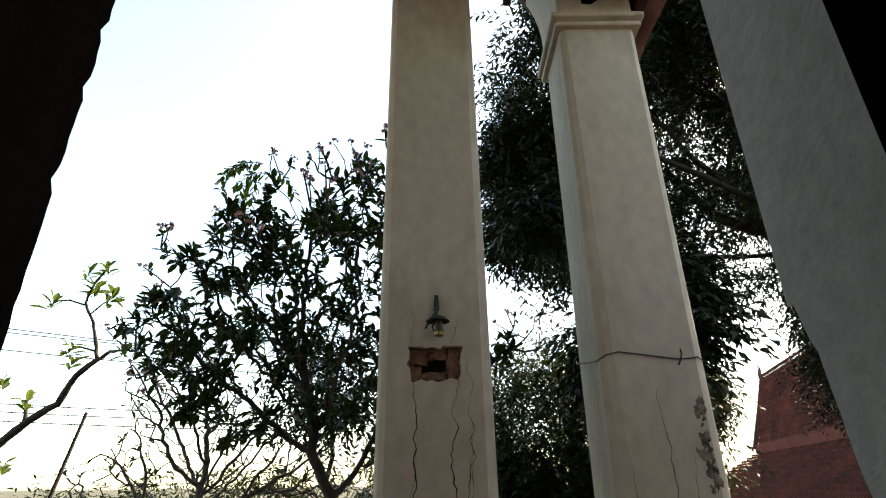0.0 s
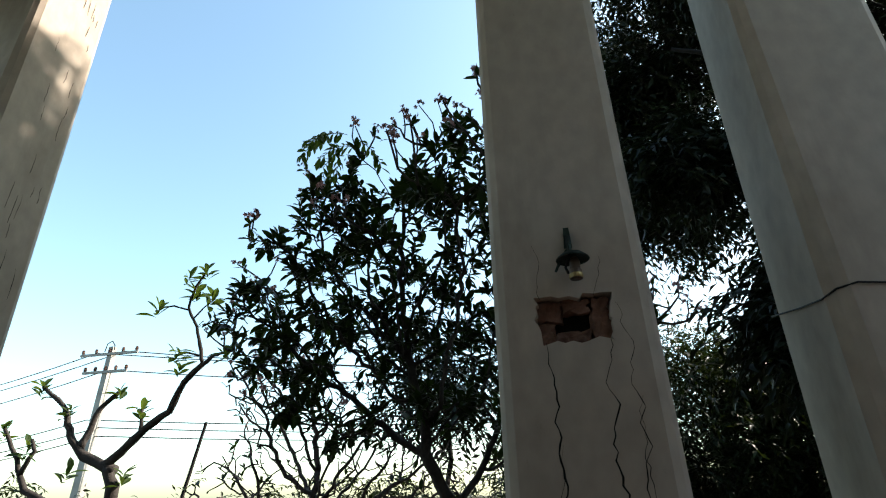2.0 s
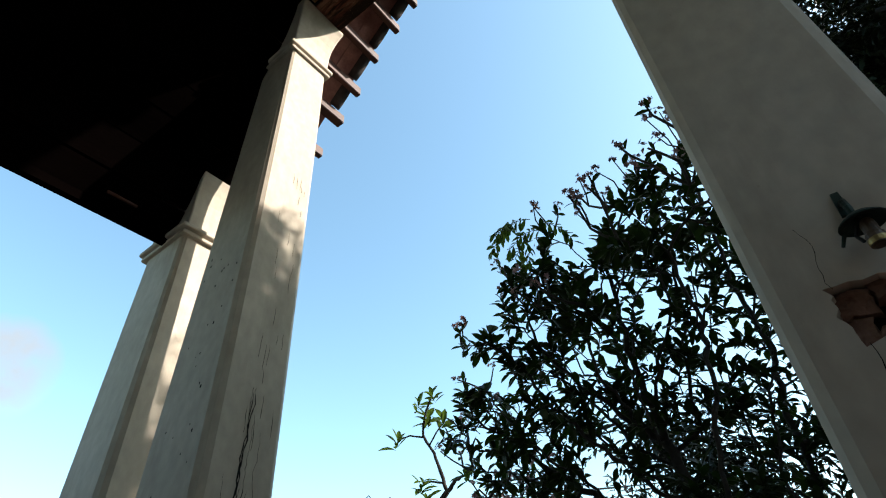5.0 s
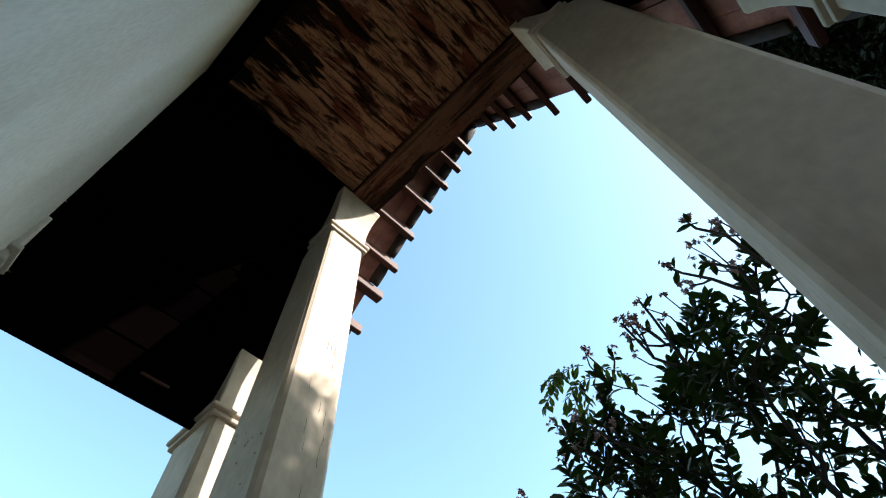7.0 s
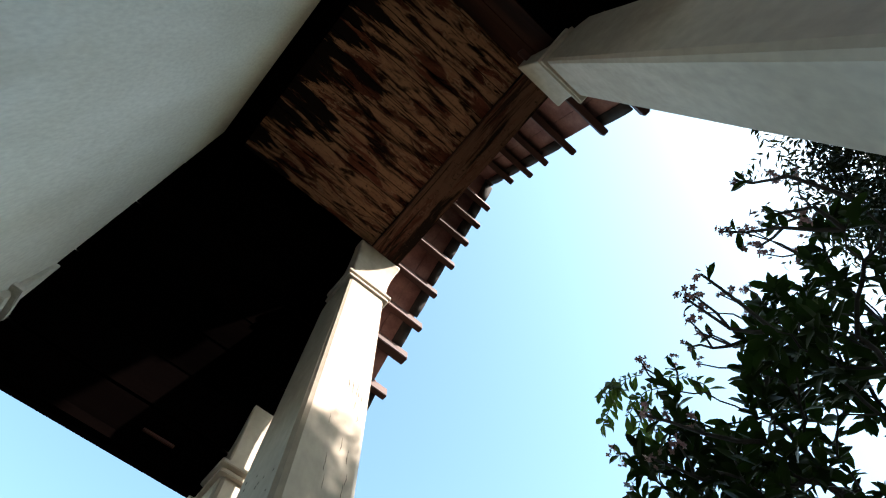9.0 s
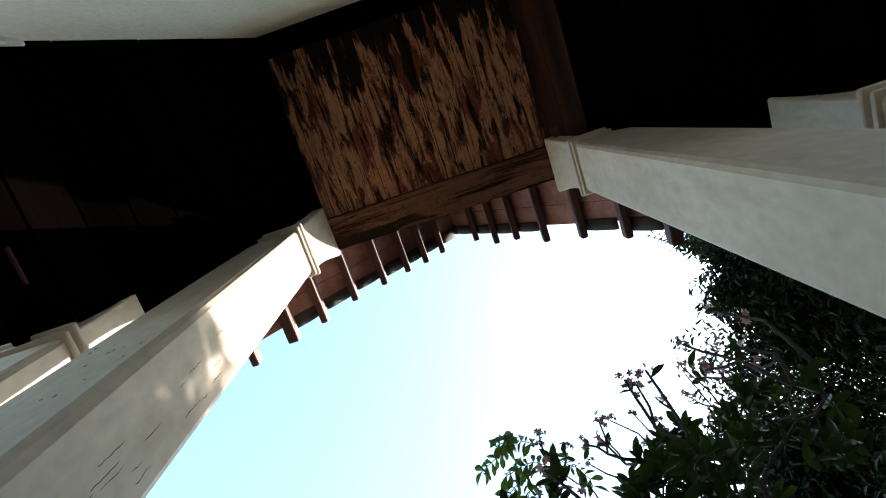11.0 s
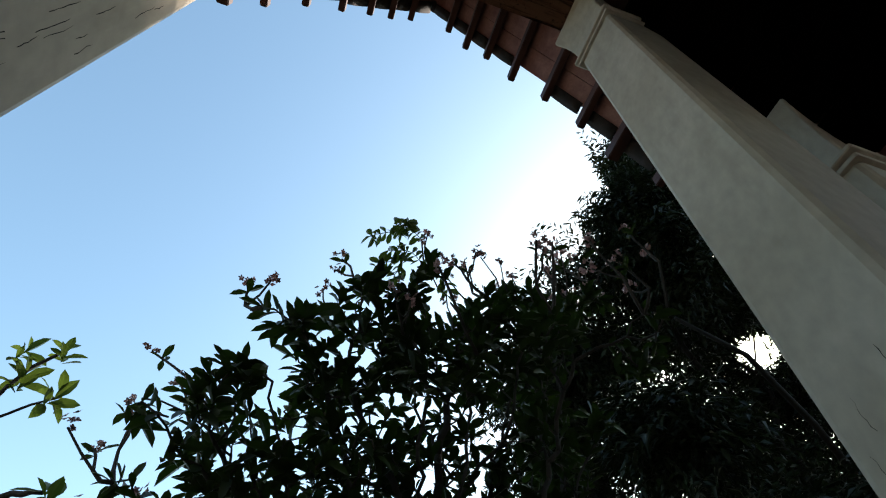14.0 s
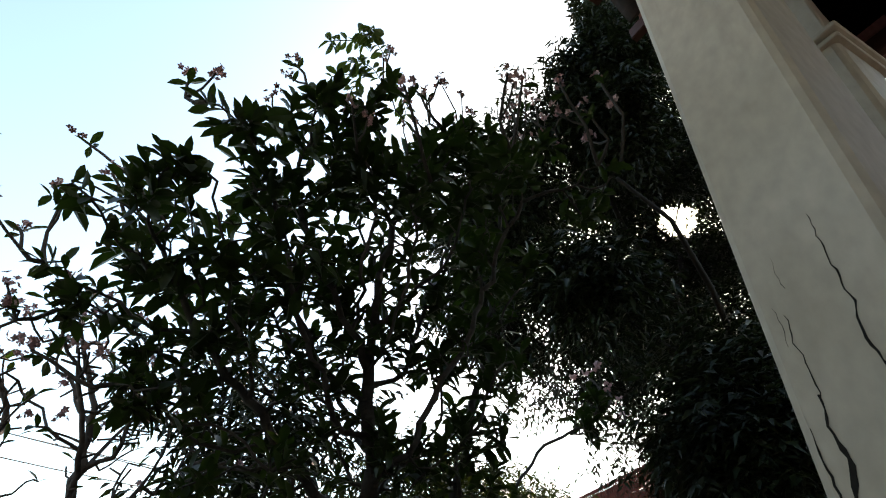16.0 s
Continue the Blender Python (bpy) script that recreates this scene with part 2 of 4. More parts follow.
def front_wall():
    xs0, xs1, y0, y1 = -4.45, 1.25, WALL_Y - 0.62, WALL_Y
    bm = bmesh.new()
    add_box(bm, xs0, xs1, y0, y1, DOOR_H, 4.6)
    # upper wall follows the slope of the roof
    lo, hi = 4.6, CEIL + 0.6
    ring = []
    for y in (y0, y1):
        ring.append([(xs0, y, lo), (xs1, y, lo), (0.85, y, lo), (-0.30, y, hi), (-2.90, y, hi), (-4.05, y, lo)])
    v, f = loft([[p for p in ring[0]][1:][::1], [p for p in ring[1]][1:][::1]])
    bv = [bm.verts.new(p) for p in v]
    for q in f:
        bm.faces.new([bv[i] for i in q])
    return tagged(part("wall_south", bm, PLASTER), "whitewashed upper temple wall above the doorway", "wall", kind="structure")


front_wall()
wall = new("wall_lower", bpy.data.meshes.new("wall_lower"))
wbm = bmesh.new()
add_box(wbm, -4.45, DOOR_L, WALL_Y - 0.62, WALL_Y, 0.0, DOOR_H)
add_box(wbm, DOOR_R, 1.25, WALL_Y - 0.62, WALL_Y, 0.0, DOOR_H)
wbm.to_mesh(wall.data)
wbm.free()
wall.data.materials.append(PLASTER_DIMMED)
tagged(wall, "lower temple wall, plaster darkened to cut bounced light, broken at the door jamb", "wall", kind="structure")
for x0, x1, n in ((-4.45, -4.0, "wall_west"), (0.80, 1.25, "wall_east")):
    tagged(box(n, x0, x1, -6.0, WALL_Y - 0.62, 0.0, 4.4, PLASTER), "whitewashed side wall of the temple hall", "wall", kind="structure")
# Unseen walls, added to block low sky light from the sides and behind.
BLOCKER_WALL = material("grey_blocker_plaster", (0.20, 0.19, 0.17), (0.12, 0.115, 0.10), 1.5, 0.9, bump=0.2)
for n, x0, x1, y0, y1 in (("wall_blocker_west", -11.3, -11.0, -12.0, 4.0), ("wall_blocker_east", 9.5, 9.8, -12.0, 4.5), ("wall_blocker_near", 3.3, 3.6, -9.0, 1.7), ("wall_blocker_south", -11.3, 9.8, -12.3, -12.0)):
    tagged(box(n, x0, x1, y0, y1, -0.45, 4.3 if n == "wall_blocker_near" else 3.3, BLOCKER_WALL, bevel=0.03), "unseen plain wall added to block low sky light", "wall", kind="structure")
tagged(box("wall_back", -4.45, 1.25, -6.4, -6.0, 0.0, 6.9, PLASTER), "whitewashed back wall of the temple hall", "wall", kind="structure")


def soffit(side, name):
    # sloping dark boards under the roof, from the flat ceiling down to the eave
    bm = bmesh.new()
    top, low, y0, y1, n = 1.22, 2.54, -6.0, 2.66, 9
    for i in range(0 if side < 0 else 2, n):
        a, b = top + (low - top) * i / n, top + (low - top) * (i + 1) / n - 0.006
        lift = 0.012 * (i % 2)
        z = lambda d: CEIL - SLOPE * (d - top) + lift
        pts = [(a, z(a)), (b, z(b)), (b + 0.02, z(b) + 0.01), (a + 0.02, z(a) + 0.01)]
        v, f = loft([[(RIDGE_X + side * d, y, zz) for d, zz in pts] for y in (y0, y1)])
        bv = [bm.verts.new(p) for p in v]
        for q in f:
            bm.faces.new([bv[k] for k in q])
    # closing board at the eave
    v, f = loft([[(RIDGE_X + side * d, y, zz) for d, zz in ((2.50, 4.29), (2.56, 4.285), (2.97, 4.62), (2.97, 5.4), (2.93, 5.4), (2.93, 4.66), (2.50, 4.40))] for y in (y0, y1)])
    bv = [bm.verts.new(p) for p in v]
    for q in f:
        bm.faces.new([bv[k] for k in q])
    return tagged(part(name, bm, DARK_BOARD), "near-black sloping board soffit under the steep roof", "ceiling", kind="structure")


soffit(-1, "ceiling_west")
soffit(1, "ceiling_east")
SOFFIT_TRIM = material("red_brown_soffit_board", (0.075, 0.027, 0.018), (0.012, 0.005, 0.004), 3, 0.75, bump=0.25, grain=40, stretch=(1, 0.15, 1), island=0.3, gloss=0.1)


def soffit_top(side, name, boards):
    # the uppermost boards, next to the flat ceiling
    pieces = []
    for i in range(boards):
        a, b = 1.22 + 0.1467 * i, 1.22 + 0.1467 * (i + 1) - 0.006
        z = lambda d: CEIL - SLOPE * (d - 1.22) + 0.012 * (i % 2)
        pts = [(a, z(a)), (b, z(b)), (b + 0.02, z(b) + 0.01), (a + 0.02, z(a) + 0.01)]
        pieces.append(loft([[(RIDGE_X + side * d, y, zz) for d, zz in pts] for y in (-6.0, 2.66)]))
    return tagged(link(name, *joined(pieces), SOFFIT_TRIM), "red-brown stained boards edging the plank ceiling", "ceiling", kind="structure")


soffit_top(1, "ceiling_edge_east", 2)


def pilaster_capital():
    # plaster capital at the wall's west end, cut off by the slope above
    y0, x1, bm = WALL_Y - 0.01, -3.72, bmesh.new()
    for out, za, zb in ((0.055, 4.43, 4.50), (0.03, 4.50, 4.55), (0.075, 4.55, 4.60), (0.035, 4.60, 5.02)):
        add_box(bm, -4.42, x1 - 0.08 + out, y0, WALL_Y + out, za, zb, 0.006)
    return tagged(part("pilaster_capital", bm, PLASTER), "chipped white plaster pilaster capital at the wall end", "capital", kind="structure")


pilaster_capital()


def door_post():
    # ragged near-black lining against the west jamb
    rng = random.Random(3)
    rings, n = [], 130
    for i in range(n + 1):
        z = DOOR_H * i / n
        j = rng.uniform(0, 0.004) + (rng.uniform(0.004, 0.010) if rng.random() < 0.07 else 0)
        rings.append([(DOOR_L + 0.001, WALL_Y - 0.5, z), (DOOR_L + 0.022, WALL_Y - 0.5, z), (DOOR_L + 0.022 - j * 0.3, WALL_Y - 0.02, z), (DOOR_L + 0.018 - j * 0.6, WALL_Y + 0.004 - j * 0.3, z), (DOOR_L + 0.001, WALL_Y + 0.004, z)])
    v, f = loft(rings)
    return tagged(link("door_frame", v, f, JAMB_DARK), "ragged near-black lining of the doorway", "door frame", kind="structure")


JAMB_DARK = material("dark_jamb_lining", (0.013, 0.009, 0.010), (0.006, 0.005, 0.006), 5, 0.85, bump=0.5, grain=40, stretch=(1, 1, 0.2), gloss=0.0)
door_post()
leaf_door = empty("door_1", "dark timber door leaf folded open against the inner jamb", "door", kind="structure")
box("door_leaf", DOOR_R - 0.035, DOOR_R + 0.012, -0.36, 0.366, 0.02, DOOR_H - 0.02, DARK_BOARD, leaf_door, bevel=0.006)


# flat plank ceiling between the inner columns
def plank_ceiling():
    rng = random.Random(4)
    bm = bmesh.new()
    x = RIDGE_X - 1.44
    while x < RIDGE_X + 1.46:
        w = rng.uniform(0.11, 0.20)
        z = CEIL + rng.uniform(0, 0.012)
        n = 44
        rings = []
        for i in range(n + 1):
            y = WALL_Y - 0.02 + (2.5 - WALL_Y + 0.02) * i / n
            a = x + rng.uniform(0.0, 0.002) + (0.010 if rng.random() < 0.04 else 0)
            b = x + w - 0.006 - rng.uniform(0.0, 0.002) - (0.010 if rng.random() < 0.04 else 0)
            zz = z + rng.uniform(0, 0.003)
            rings.append([(a, y, zz), (b, y, zz), (b, y, zz + 0.03), (a, y, zz + 0.03)])
        v, f = loft(rings)
        bv = [bm.verts.new(p) for p in v]
        for q in f:
            bm.faces.new([bv[k] for k in q])
        x += w
    tagged(box("ceiling_backing", RIDGE_X - 1.6, RIDGE_X + 1.6, WALL_Y - 6.0, 2.5, CEIL + 0.05, CEIL + 0.09, DARK_BOARD), "dark boards behind the ceiling planks", "ceiling", kind="structure")
    return tagged(part("ceiling", bm, CEILING_WOOD), "peeling brown plank ceiling with dark stains, blacker towards the wall", "ceiling", kind="structure")


def stained_wood(name, pale, brown, dark, run=(1, 0, 0), rim=(0.46, 0.30, 0.19)):
    """Red-brown wood with peeled paler patches that have light rims, and black stains."""
    m = material(name, brown, [c * 0.55 for c in brown], 2.4, 0.8, bump=0.3, grain=40, stretch=(5, 1.2, 1) if run[0] else (1.2, 5, 5), island=0.3, gloss=0.05)
    n, l = m.node_tree.nodes, m.node_tree.links
    b = n["Principled BSDF"]
    long = (lambda k: (k * 1.15, 1.9, 1.0)) if run[0] else (lambda k: (1.0, k, k))

    def layer(colour, scale, detail, place, lo, hi, amount, band=0.0):
        src = b.inputs["Base Color"].links[0].from_socket
        st, mp, rp, mix = n.new("ShaderNodeTexNoise"), n.new("ShaderNodeMapping"), n.new("ShaderNodeMapRange"), n.new("ShaderNodeMix")
        mp.inputs["Scale"].default_value, mp.inputs["Location"].default_value = scale, place
        st.inputs["Scale"].default_value, st.inputs["Detail"].default_value, st.inputs["Roughness"].default_value, st.inputs["Distortion"].default_value = 1.0, detail, 0.58, 0.5
        l.new(n["Texture Coordinate"].outputs["Object"], mp.inputs["Vector"])
        l.new(mp.outputs["Vector"], st.inputs["Vector"])
        val = st.outputs["Fac"]
        if band:
            dist = n.new("ShaderNodeMath")
            dist.operation = "COMPARE"
            dist.inputs[1].default_value, dist.inputs[2].default_value = lo, band
            l.new(val, dist.inputs[0])
            sc = n.new("ShaderNodeMath")
            sc.operation = "MULTIPLY"
            sc.inputs[1].default_value = amount
            l.new(dist.outputs["Value"], sc.inputs[0])
            fac = sc.outputs["Value"]
        else:
            rp.inputs["From Min"].default_value, rp.inputs["From Max"].default_value, rp.inputs["To Max"].default_value = lo, hi, amount
            l.new(val, rp.inputs["Value"])
            fac = rp.outputs["Result"]
        mix.data_type = "RGBA"
        l.new(fac, mix.inputs["Factor"])
        l.new(src, mix.inputs["A"])
        mix.inputs["B"].default_value = (*colour, 1)
        l.new(mix.outputs["Result"], b.inputs["Base Color"])

    layer(pale, long(7.0), 8, (0.3, 4.1, 0), 0.42, 0.54, 0.95)
    layer(rim, long(7.0), 7, (0.3, 4.1, 0), 0.475, 0, 0.5, 0.007)
    layer(dark, long(9.0), 8, (3.1, 7.7, 0), 0.525, 0.60, 0.97)
    layer(dark, long(26.0), 6, (8.1, 1.7, 0), 0.55, 0.64, 0.85)
    layer(dark, (45, 30, 45), 4, (1.3, 0.7, 0), 0.60, 0.66, 0.7)
    layer(rim, (80, 55, 80), 4, (5.3, 2.7, 0), 0.63, 0.70, 0.5)
    return m


CEILING_WOOD = stained_wood("peeling_ceiling_wood", (0.34, 0.170, 0.092), (0.17, 0.050, 0.030), (0.012, 0.004, 0.003))


def dark_runs(m):
    """Near-black ragged runs along the planks, denser towards the wall."""
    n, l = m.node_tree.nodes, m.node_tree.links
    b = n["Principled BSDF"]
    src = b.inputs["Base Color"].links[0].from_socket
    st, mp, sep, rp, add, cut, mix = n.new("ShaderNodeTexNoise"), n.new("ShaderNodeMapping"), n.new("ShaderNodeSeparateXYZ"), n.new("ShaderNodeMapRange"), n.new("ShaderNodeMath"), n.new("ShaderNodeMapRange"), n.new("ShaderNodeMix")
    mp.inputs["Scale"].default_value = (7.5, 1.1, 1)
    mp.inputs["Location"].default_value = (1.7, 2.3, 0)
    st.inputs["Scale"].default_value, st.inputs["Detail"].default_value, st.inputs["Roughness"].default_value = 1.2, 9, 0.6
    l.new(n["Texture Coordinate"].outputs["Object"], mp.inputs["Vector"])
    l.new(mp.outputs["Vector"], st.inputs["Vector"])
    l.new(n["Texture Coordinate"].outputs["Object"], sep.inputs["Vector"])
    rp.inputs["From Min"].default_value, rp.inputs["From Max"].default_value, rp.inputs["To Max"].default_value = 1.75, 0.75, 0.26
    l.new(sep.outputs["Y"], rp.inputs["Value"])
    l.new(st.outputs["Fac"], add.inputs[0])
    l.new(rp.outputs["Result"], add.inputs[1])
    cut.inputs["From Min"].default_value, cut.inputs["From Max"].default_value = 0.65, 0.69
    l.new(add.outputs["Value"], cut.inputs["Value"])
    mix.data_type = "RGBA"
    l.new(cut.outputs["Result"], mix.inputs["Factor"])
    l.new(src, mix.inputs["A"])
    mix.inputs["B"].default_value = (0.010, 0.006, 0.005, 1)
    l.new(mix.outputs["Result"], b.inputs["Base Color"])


dark_runs(CEILING_WOOD)
BEAM_WOOD = stained_wood("stained_beam_wood", (0.12, 0.060, 0.038), (0.085, 0.026, 0.016), (0.010, 0.006, 0.004), (0, 1, 0), (0.16, 0.09, 0.06))
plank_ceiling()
# Added near-black strips over the dark edges of the plank ceiling.
for name, x0, x1, y0, y1 in (("trim_wall", RIDGE_X - 1.5, RIDGE_X + 1.5, WALL_Y - 0.02, 0.80), ("trim_west", RIDGE_X - 1.62, RIDGE_X - 1.40, 0.80, 2.48), ("trim_east", RIDGE_X + 1.44, RIDGE_X + 1.62, 0.80, 2.48)):
    tagged(box(name, x0, x1, y0, y1, CEIL - 0.02, CEIL + 0.045, DARK_BOARD, bevel=0.004), "added near-black strip along the plank ceiling's edge", "trim", kind="structure")
beam = box("beam", RIDGE_X - 1.24, RIDGE_X + 1.24, 2.48, 2.82, 6.79, 7.12, BEAM_WOOD, bevel=0.012)
tagged(beam, "heavy dark red timber beam between two columns", "beam", kind="structure")

# gable roof: purlins that stick out at the verge, and tile courses above them
VERGE_Y = 3.42
APEX_Z = 8.75
PURLINS = (0.24, 0.47, 0.70, 0.98, 1.30, 1.62, 1.90, 2.20, 2.55, 2.90)


def roof_z(d, side):
    # the slope grows steeper towards the eave
    k = (1.04, 1.36)[side > 0]
    return APEX_Z - 0.12 - k * d - 0.11 * max(0.0, d - 1.5) ** 2


roof = empty("roof", "steep gabled temple roof with clay tiles on dark red purlins", "roof", kind="structure")


def roof_side(side):
    rng = random.Random(7 + side)
    for k, d in enumerate(PURLINS):
        big = 0.055 if k == 6 else 0.036
        z = roof_z(d, side) - 0.02
        tip = VERGE_Y + 0.10 + rng.uniform(-0.03, 0.03) + (0.02 if k == 6 else 0)
        bm = bmesh.new()
        x = RIDGE_X + side * d
        add_box(bm, x - big, x + big, 2.3, tip, z - 0.13, z, 0.008)
        part("purlin", bm, RED_WOOD, roof)
    ds = (0.0,) + PURLINS + (3.0,)
    for a, b in zip(ds, ds[1:]):
        cols = 4
        for c in range(cols):
            y0 = 2.3 + (VERGE_Y - 2.3) * c / cols
            y1 = 2.3 + (VERGE_Y - 2.3) * (c + 1) / cols - 0.008
            if c == cols - 1:
                y1 += rng.uniform(-0.07, 0.02)
            za, zb = roof_z(a, side), roof_z(b, side)
            pts = [(a, za), (b + 0.03, zb - 0.025), (b + 0.03, zb + 0.012), (a, za + 0.04)]
            v, f = loft([[(RIDGE_X + side * d, y, z + 0.01 * (c % 2)) for d, z in pts] for y in (y0, y1)])
            link("roof_tile", v, f, TILE_UNDER, roof)
        # rounded dark verge tile at the end of the course
        if b - a > 0.1 and rng.random() < 0.85:
            m, w = (a + b) / 2, (b - a) * 0.42
            zc = roof_z(m, side) + 0.01
            prof = [(m + w * math.cos(q), zc + 0.055 * math.sin(q) * (1 if math.sin(q) > 0 else 1.0) - (roof_z(a, side) - roof_z(b, side)) * 0.42 * math.cos(q)) for q in (2 * math.pi * i / 10 for i in range(10))]
            v, f = loft([[(RIDGE_X + side * d, y, z) for d, z in prof] for y in (VERGE_Y - 0.10, VERGE_Y + rng.uniform(0.0, 0.05))])
            link("verge_tile", v, f, TILE_DARK, roof, smooth=True)
    # the roof slab behind the verge
    v, f = loft([[(RIDGE_X + side * d, y, roof_z(d, side) + 0.06 + t) for d, t in ((0, 0), (1.0, 0), (2.0, 0), (3.02, 0), (3.02, 0.08), (2.0, 0.08), (1.0, 0.08), (0, 0.08))] for y in (-7.0, VERGE_Y - 0.06)])
    link("roof_slab", v, f, TILE_DARK, roof)


roof_side(-1)
roof_side(1)
def gable_outline():
    low = [(-2.97, 4.70), (-2.52, 4.36), (-1.24, CEIL + 0.05), (1.24, CEIL + 0.05), (2.52, 4.36), (2.97, 4.40)]
    return low + [(d, roof_z(abs(d), 1 if d > 0 else -1) + 0.07) for d in (2.97, 2.4, 1.8, 1.2, 0.6, 0.0, -0.6, -1.2, -1.8, -2.4, -2.97)]


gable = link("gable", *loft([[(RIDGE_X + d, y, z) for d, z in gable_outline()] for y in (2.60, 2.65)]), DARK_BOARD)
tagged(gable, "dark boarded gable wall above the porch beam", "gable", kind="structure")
link("ridge_end", *lathe([(0.02, 0), (0.07, 0.03), (0.07, 0.10), (0.02, 0.13)], 12, (RIDGE_X + 0.02, VERGE_Y - 0.05, APEX_Z - 0.16)), TILE_DARK, roof)


# columns
def section(cx, cy, hw, hd, z, c=0.05, s=0.006):
    q = [(hw, hd - c - s), (hw - s * 0.7, hd - c), (hw - c * 0.46, hd - c * 0.46), (hw - c, hd - s * 0.7), (hw - c - s, hd)]
    pts = [(x, y) for x, y in q]
    pts += [(-x, y) for x, y in reversed(q)]
    pts += [(-x, -y) for x, y in q]
    pts += [(x, -y) for x, y in reversed(q)]
    return [(cx + x, cy + y, z) for x, y in pts]


def column(cx, cy, wide, deep, ring_z, top_z, label, flare=(0.12, 0.055), drift=(0.0, 0.0), chamfer=(0.07, 0.028), bold=1.0):
    """A square column; wide and deep are its half sizes at the floor and under the capital."""
    base = empty("temple_column", label, "column", "porch columns", (cx, cy, 0))
    lerp = lambda p, k: p[0] + (p[1] - p[0]) * k
    rings, n = [section(drift[0], 0, wide[0] + 0.03, deep[0] + 0.03, 0.0)], 16
    for i in range(n + 1):
        k = i / n
        rings.append(section(lerp(drift, k), 0, lerp(wide, k), lerp(deep, k), 0.02 + (ring_z - 0.02) * k, lerp(chamfer, k)))
    v, f = loft(rings)
    shaft = link("shaft", v, f, COLUMN, base)
    dx, hw, hd = drift[1], wide[1], deep[1]
    # two thin fillets with a groove between them
    prof = [(-0.01, 0.0), (0.030, 0.0), (0.034, 0.008), (0.034, 0.026), (0.018, 0.032), (0.018, 0.046), (0.050, 0.054), (0.056, 0.062), (0.056, 0.084), (0.046, 0.094), (0.010, 0.100)]
    link("moulding", *loft([section(dx, 0, hw + o * bold, hd + o * bold, ring_z + z, 0.010, 0.003) for o, z in prof]), COLUMN, base)
    # capital block with a hollow, trumpet-like flare
    h = top_z - ring_z - 0.10
    cap = [(0.06, 0.0), (0.06, 0.22), (0.11, 0.40), (0.25, 0.56), (0.48, 0.72), (0.80, 0.88), (1.0, 0.95), (1.0, 1.0)]
    link("capital", *loft([section(dx, 0, hw + flare[0] * o, hd + flare[1] * o, ring_z + 0.10 + h * k, 0.010, 0.003) for o, k in cap]), COLUMN, base)
    return base, shaft


col_a, shaft_a = column(-0.052, 2.675, (0.275, 0.235), (0.245, 0.226), 6.10, 6.80, "cream plastered square column, cracked, with a broken brick patch and lamp holder", drift=(0.017, -0.018), chamfer=(0.045, 0.024), bold=0.8)
col_d, shaft_d = column(-3.130, 2.605, (0.364, 0.226), (0.256, 0.208), 6.05, 6.80, "cream plastered square column in partial sun with flaking cracks", chamfer=(0.062, 0.026), bold=0.8)
col_b, shaft_b = column(0.975, 2.70, (0.254, 0.232), (0.249, 0.227), 4.08, 4.88, "cream plastered square column with a black cable tied round it", (0.085, 0.055))
col_e, shaft_e = column(-4.17, 2.58, (0.314, 0.292), (0.234, 0.212), 4.28, 5.12, "cream plastered outer column, sunlit on its side")


# trees
def grow(base, goals, step=0.11, kill=0.2, trunk=0.6, seed=1, lean=(0, 0, 0)):
    """Branches that reach for the goals: nodes and their parents."""
    rng = np.random.default_rng(seed)
    goals = np.array(goals, float)
    nodes, parents = [np.array(base, float)], [-1]
    mid = goals.mean(0)
    way = mid - nodes[0]
    way /= np.linalg.norm(way)
    for _ in range(max(1, int(trunk / step))):
        nodes.append(nodes[-1] + step * (way * 0.6 + np.array((0, 0, 0.5)) + rng.normal(0, 0.12, 3)))
        parents.append(len(nodes) - 2)
    near = np.full(len(goals), 1e9)
    whose = np.zeros(len(goals), int)
    done = 0
    live = np.ones(len(goals), bool)
    for _ in range(300):
        fresh = np.array(nodes[done:])
        if len(fresh) == 0 or not live.any():
            break
        d = np.linalg.norm(goals[:, None] - fresh[None], axis=2)
        k = d.argmin(1)
        better = d[np.arange(len(goals)), k] < near
        near[better], whose[better] = d[np.arange(len(goals)), k][better], done + k[better]
        done = len(nodes)
        live &= near > kill
        for w in np.unique(whose[live]):
            pull = goals[live & (whose == w)] - nodes[w]
            pull = (pull / np.linalg.norm(pull, axis=1, keepdims=True)).sum(0)
            pull = pull / (np.linalg.norm(pull) + 1e-9) + rng.normal(0, 0.22, 3) + lean
            nodes.append(nodes[w] + step * pull / np.linalg.norm(pull))
            parents.append(int(w))
    return np.array(nodes), np.array(parents)


def wood(nodes, parents, thin=0.007, power=2.3, sides=5, most=0.2):
    n = len(nodes)
    area = np.zeros(n)
    kids = np.zeros(n, int)
    for i in range(n - 1, 0, -1):
        if kids[i] == 0:
            area[i] = thin**power
        area[parents[i]] += area[i]
        kids[parents[i]] += 1
    rad = np.minimum(area ** (1 / power), most)
    verts, faces = [], []
    for i in range(1, n):
        a, b = Vector(nodes[parents[i]]), Vector(nodes[i])
        d = (b - a).normalized()
        u = d.orthogonal().normalized()
        w = d.cross(u)
        ra = min(rad[parents[i]], rad[i] * 1.35)
        o = len(verts)
        for p, r in ((a - d * ra * 0.3, ra), (b + d * rad[i] * 0.3, rad[i])):
            verts += [tuple(p + (u * math.cos(q) + w * math.sin(q)) * r) for q in (2 * math.pi * k / sides for k in range(sides))]
        faces += [(o + k, o + (k + 1) % sides, o + sides + (k + 1) % sides, o + sides + k) for k in range(sides)]
        faces.append(tuple(o + sides + k for k in range(sides)))
    tips = [i for i in range(1, n) if kids[i] == 0]
    return verts, faces, rad, tips


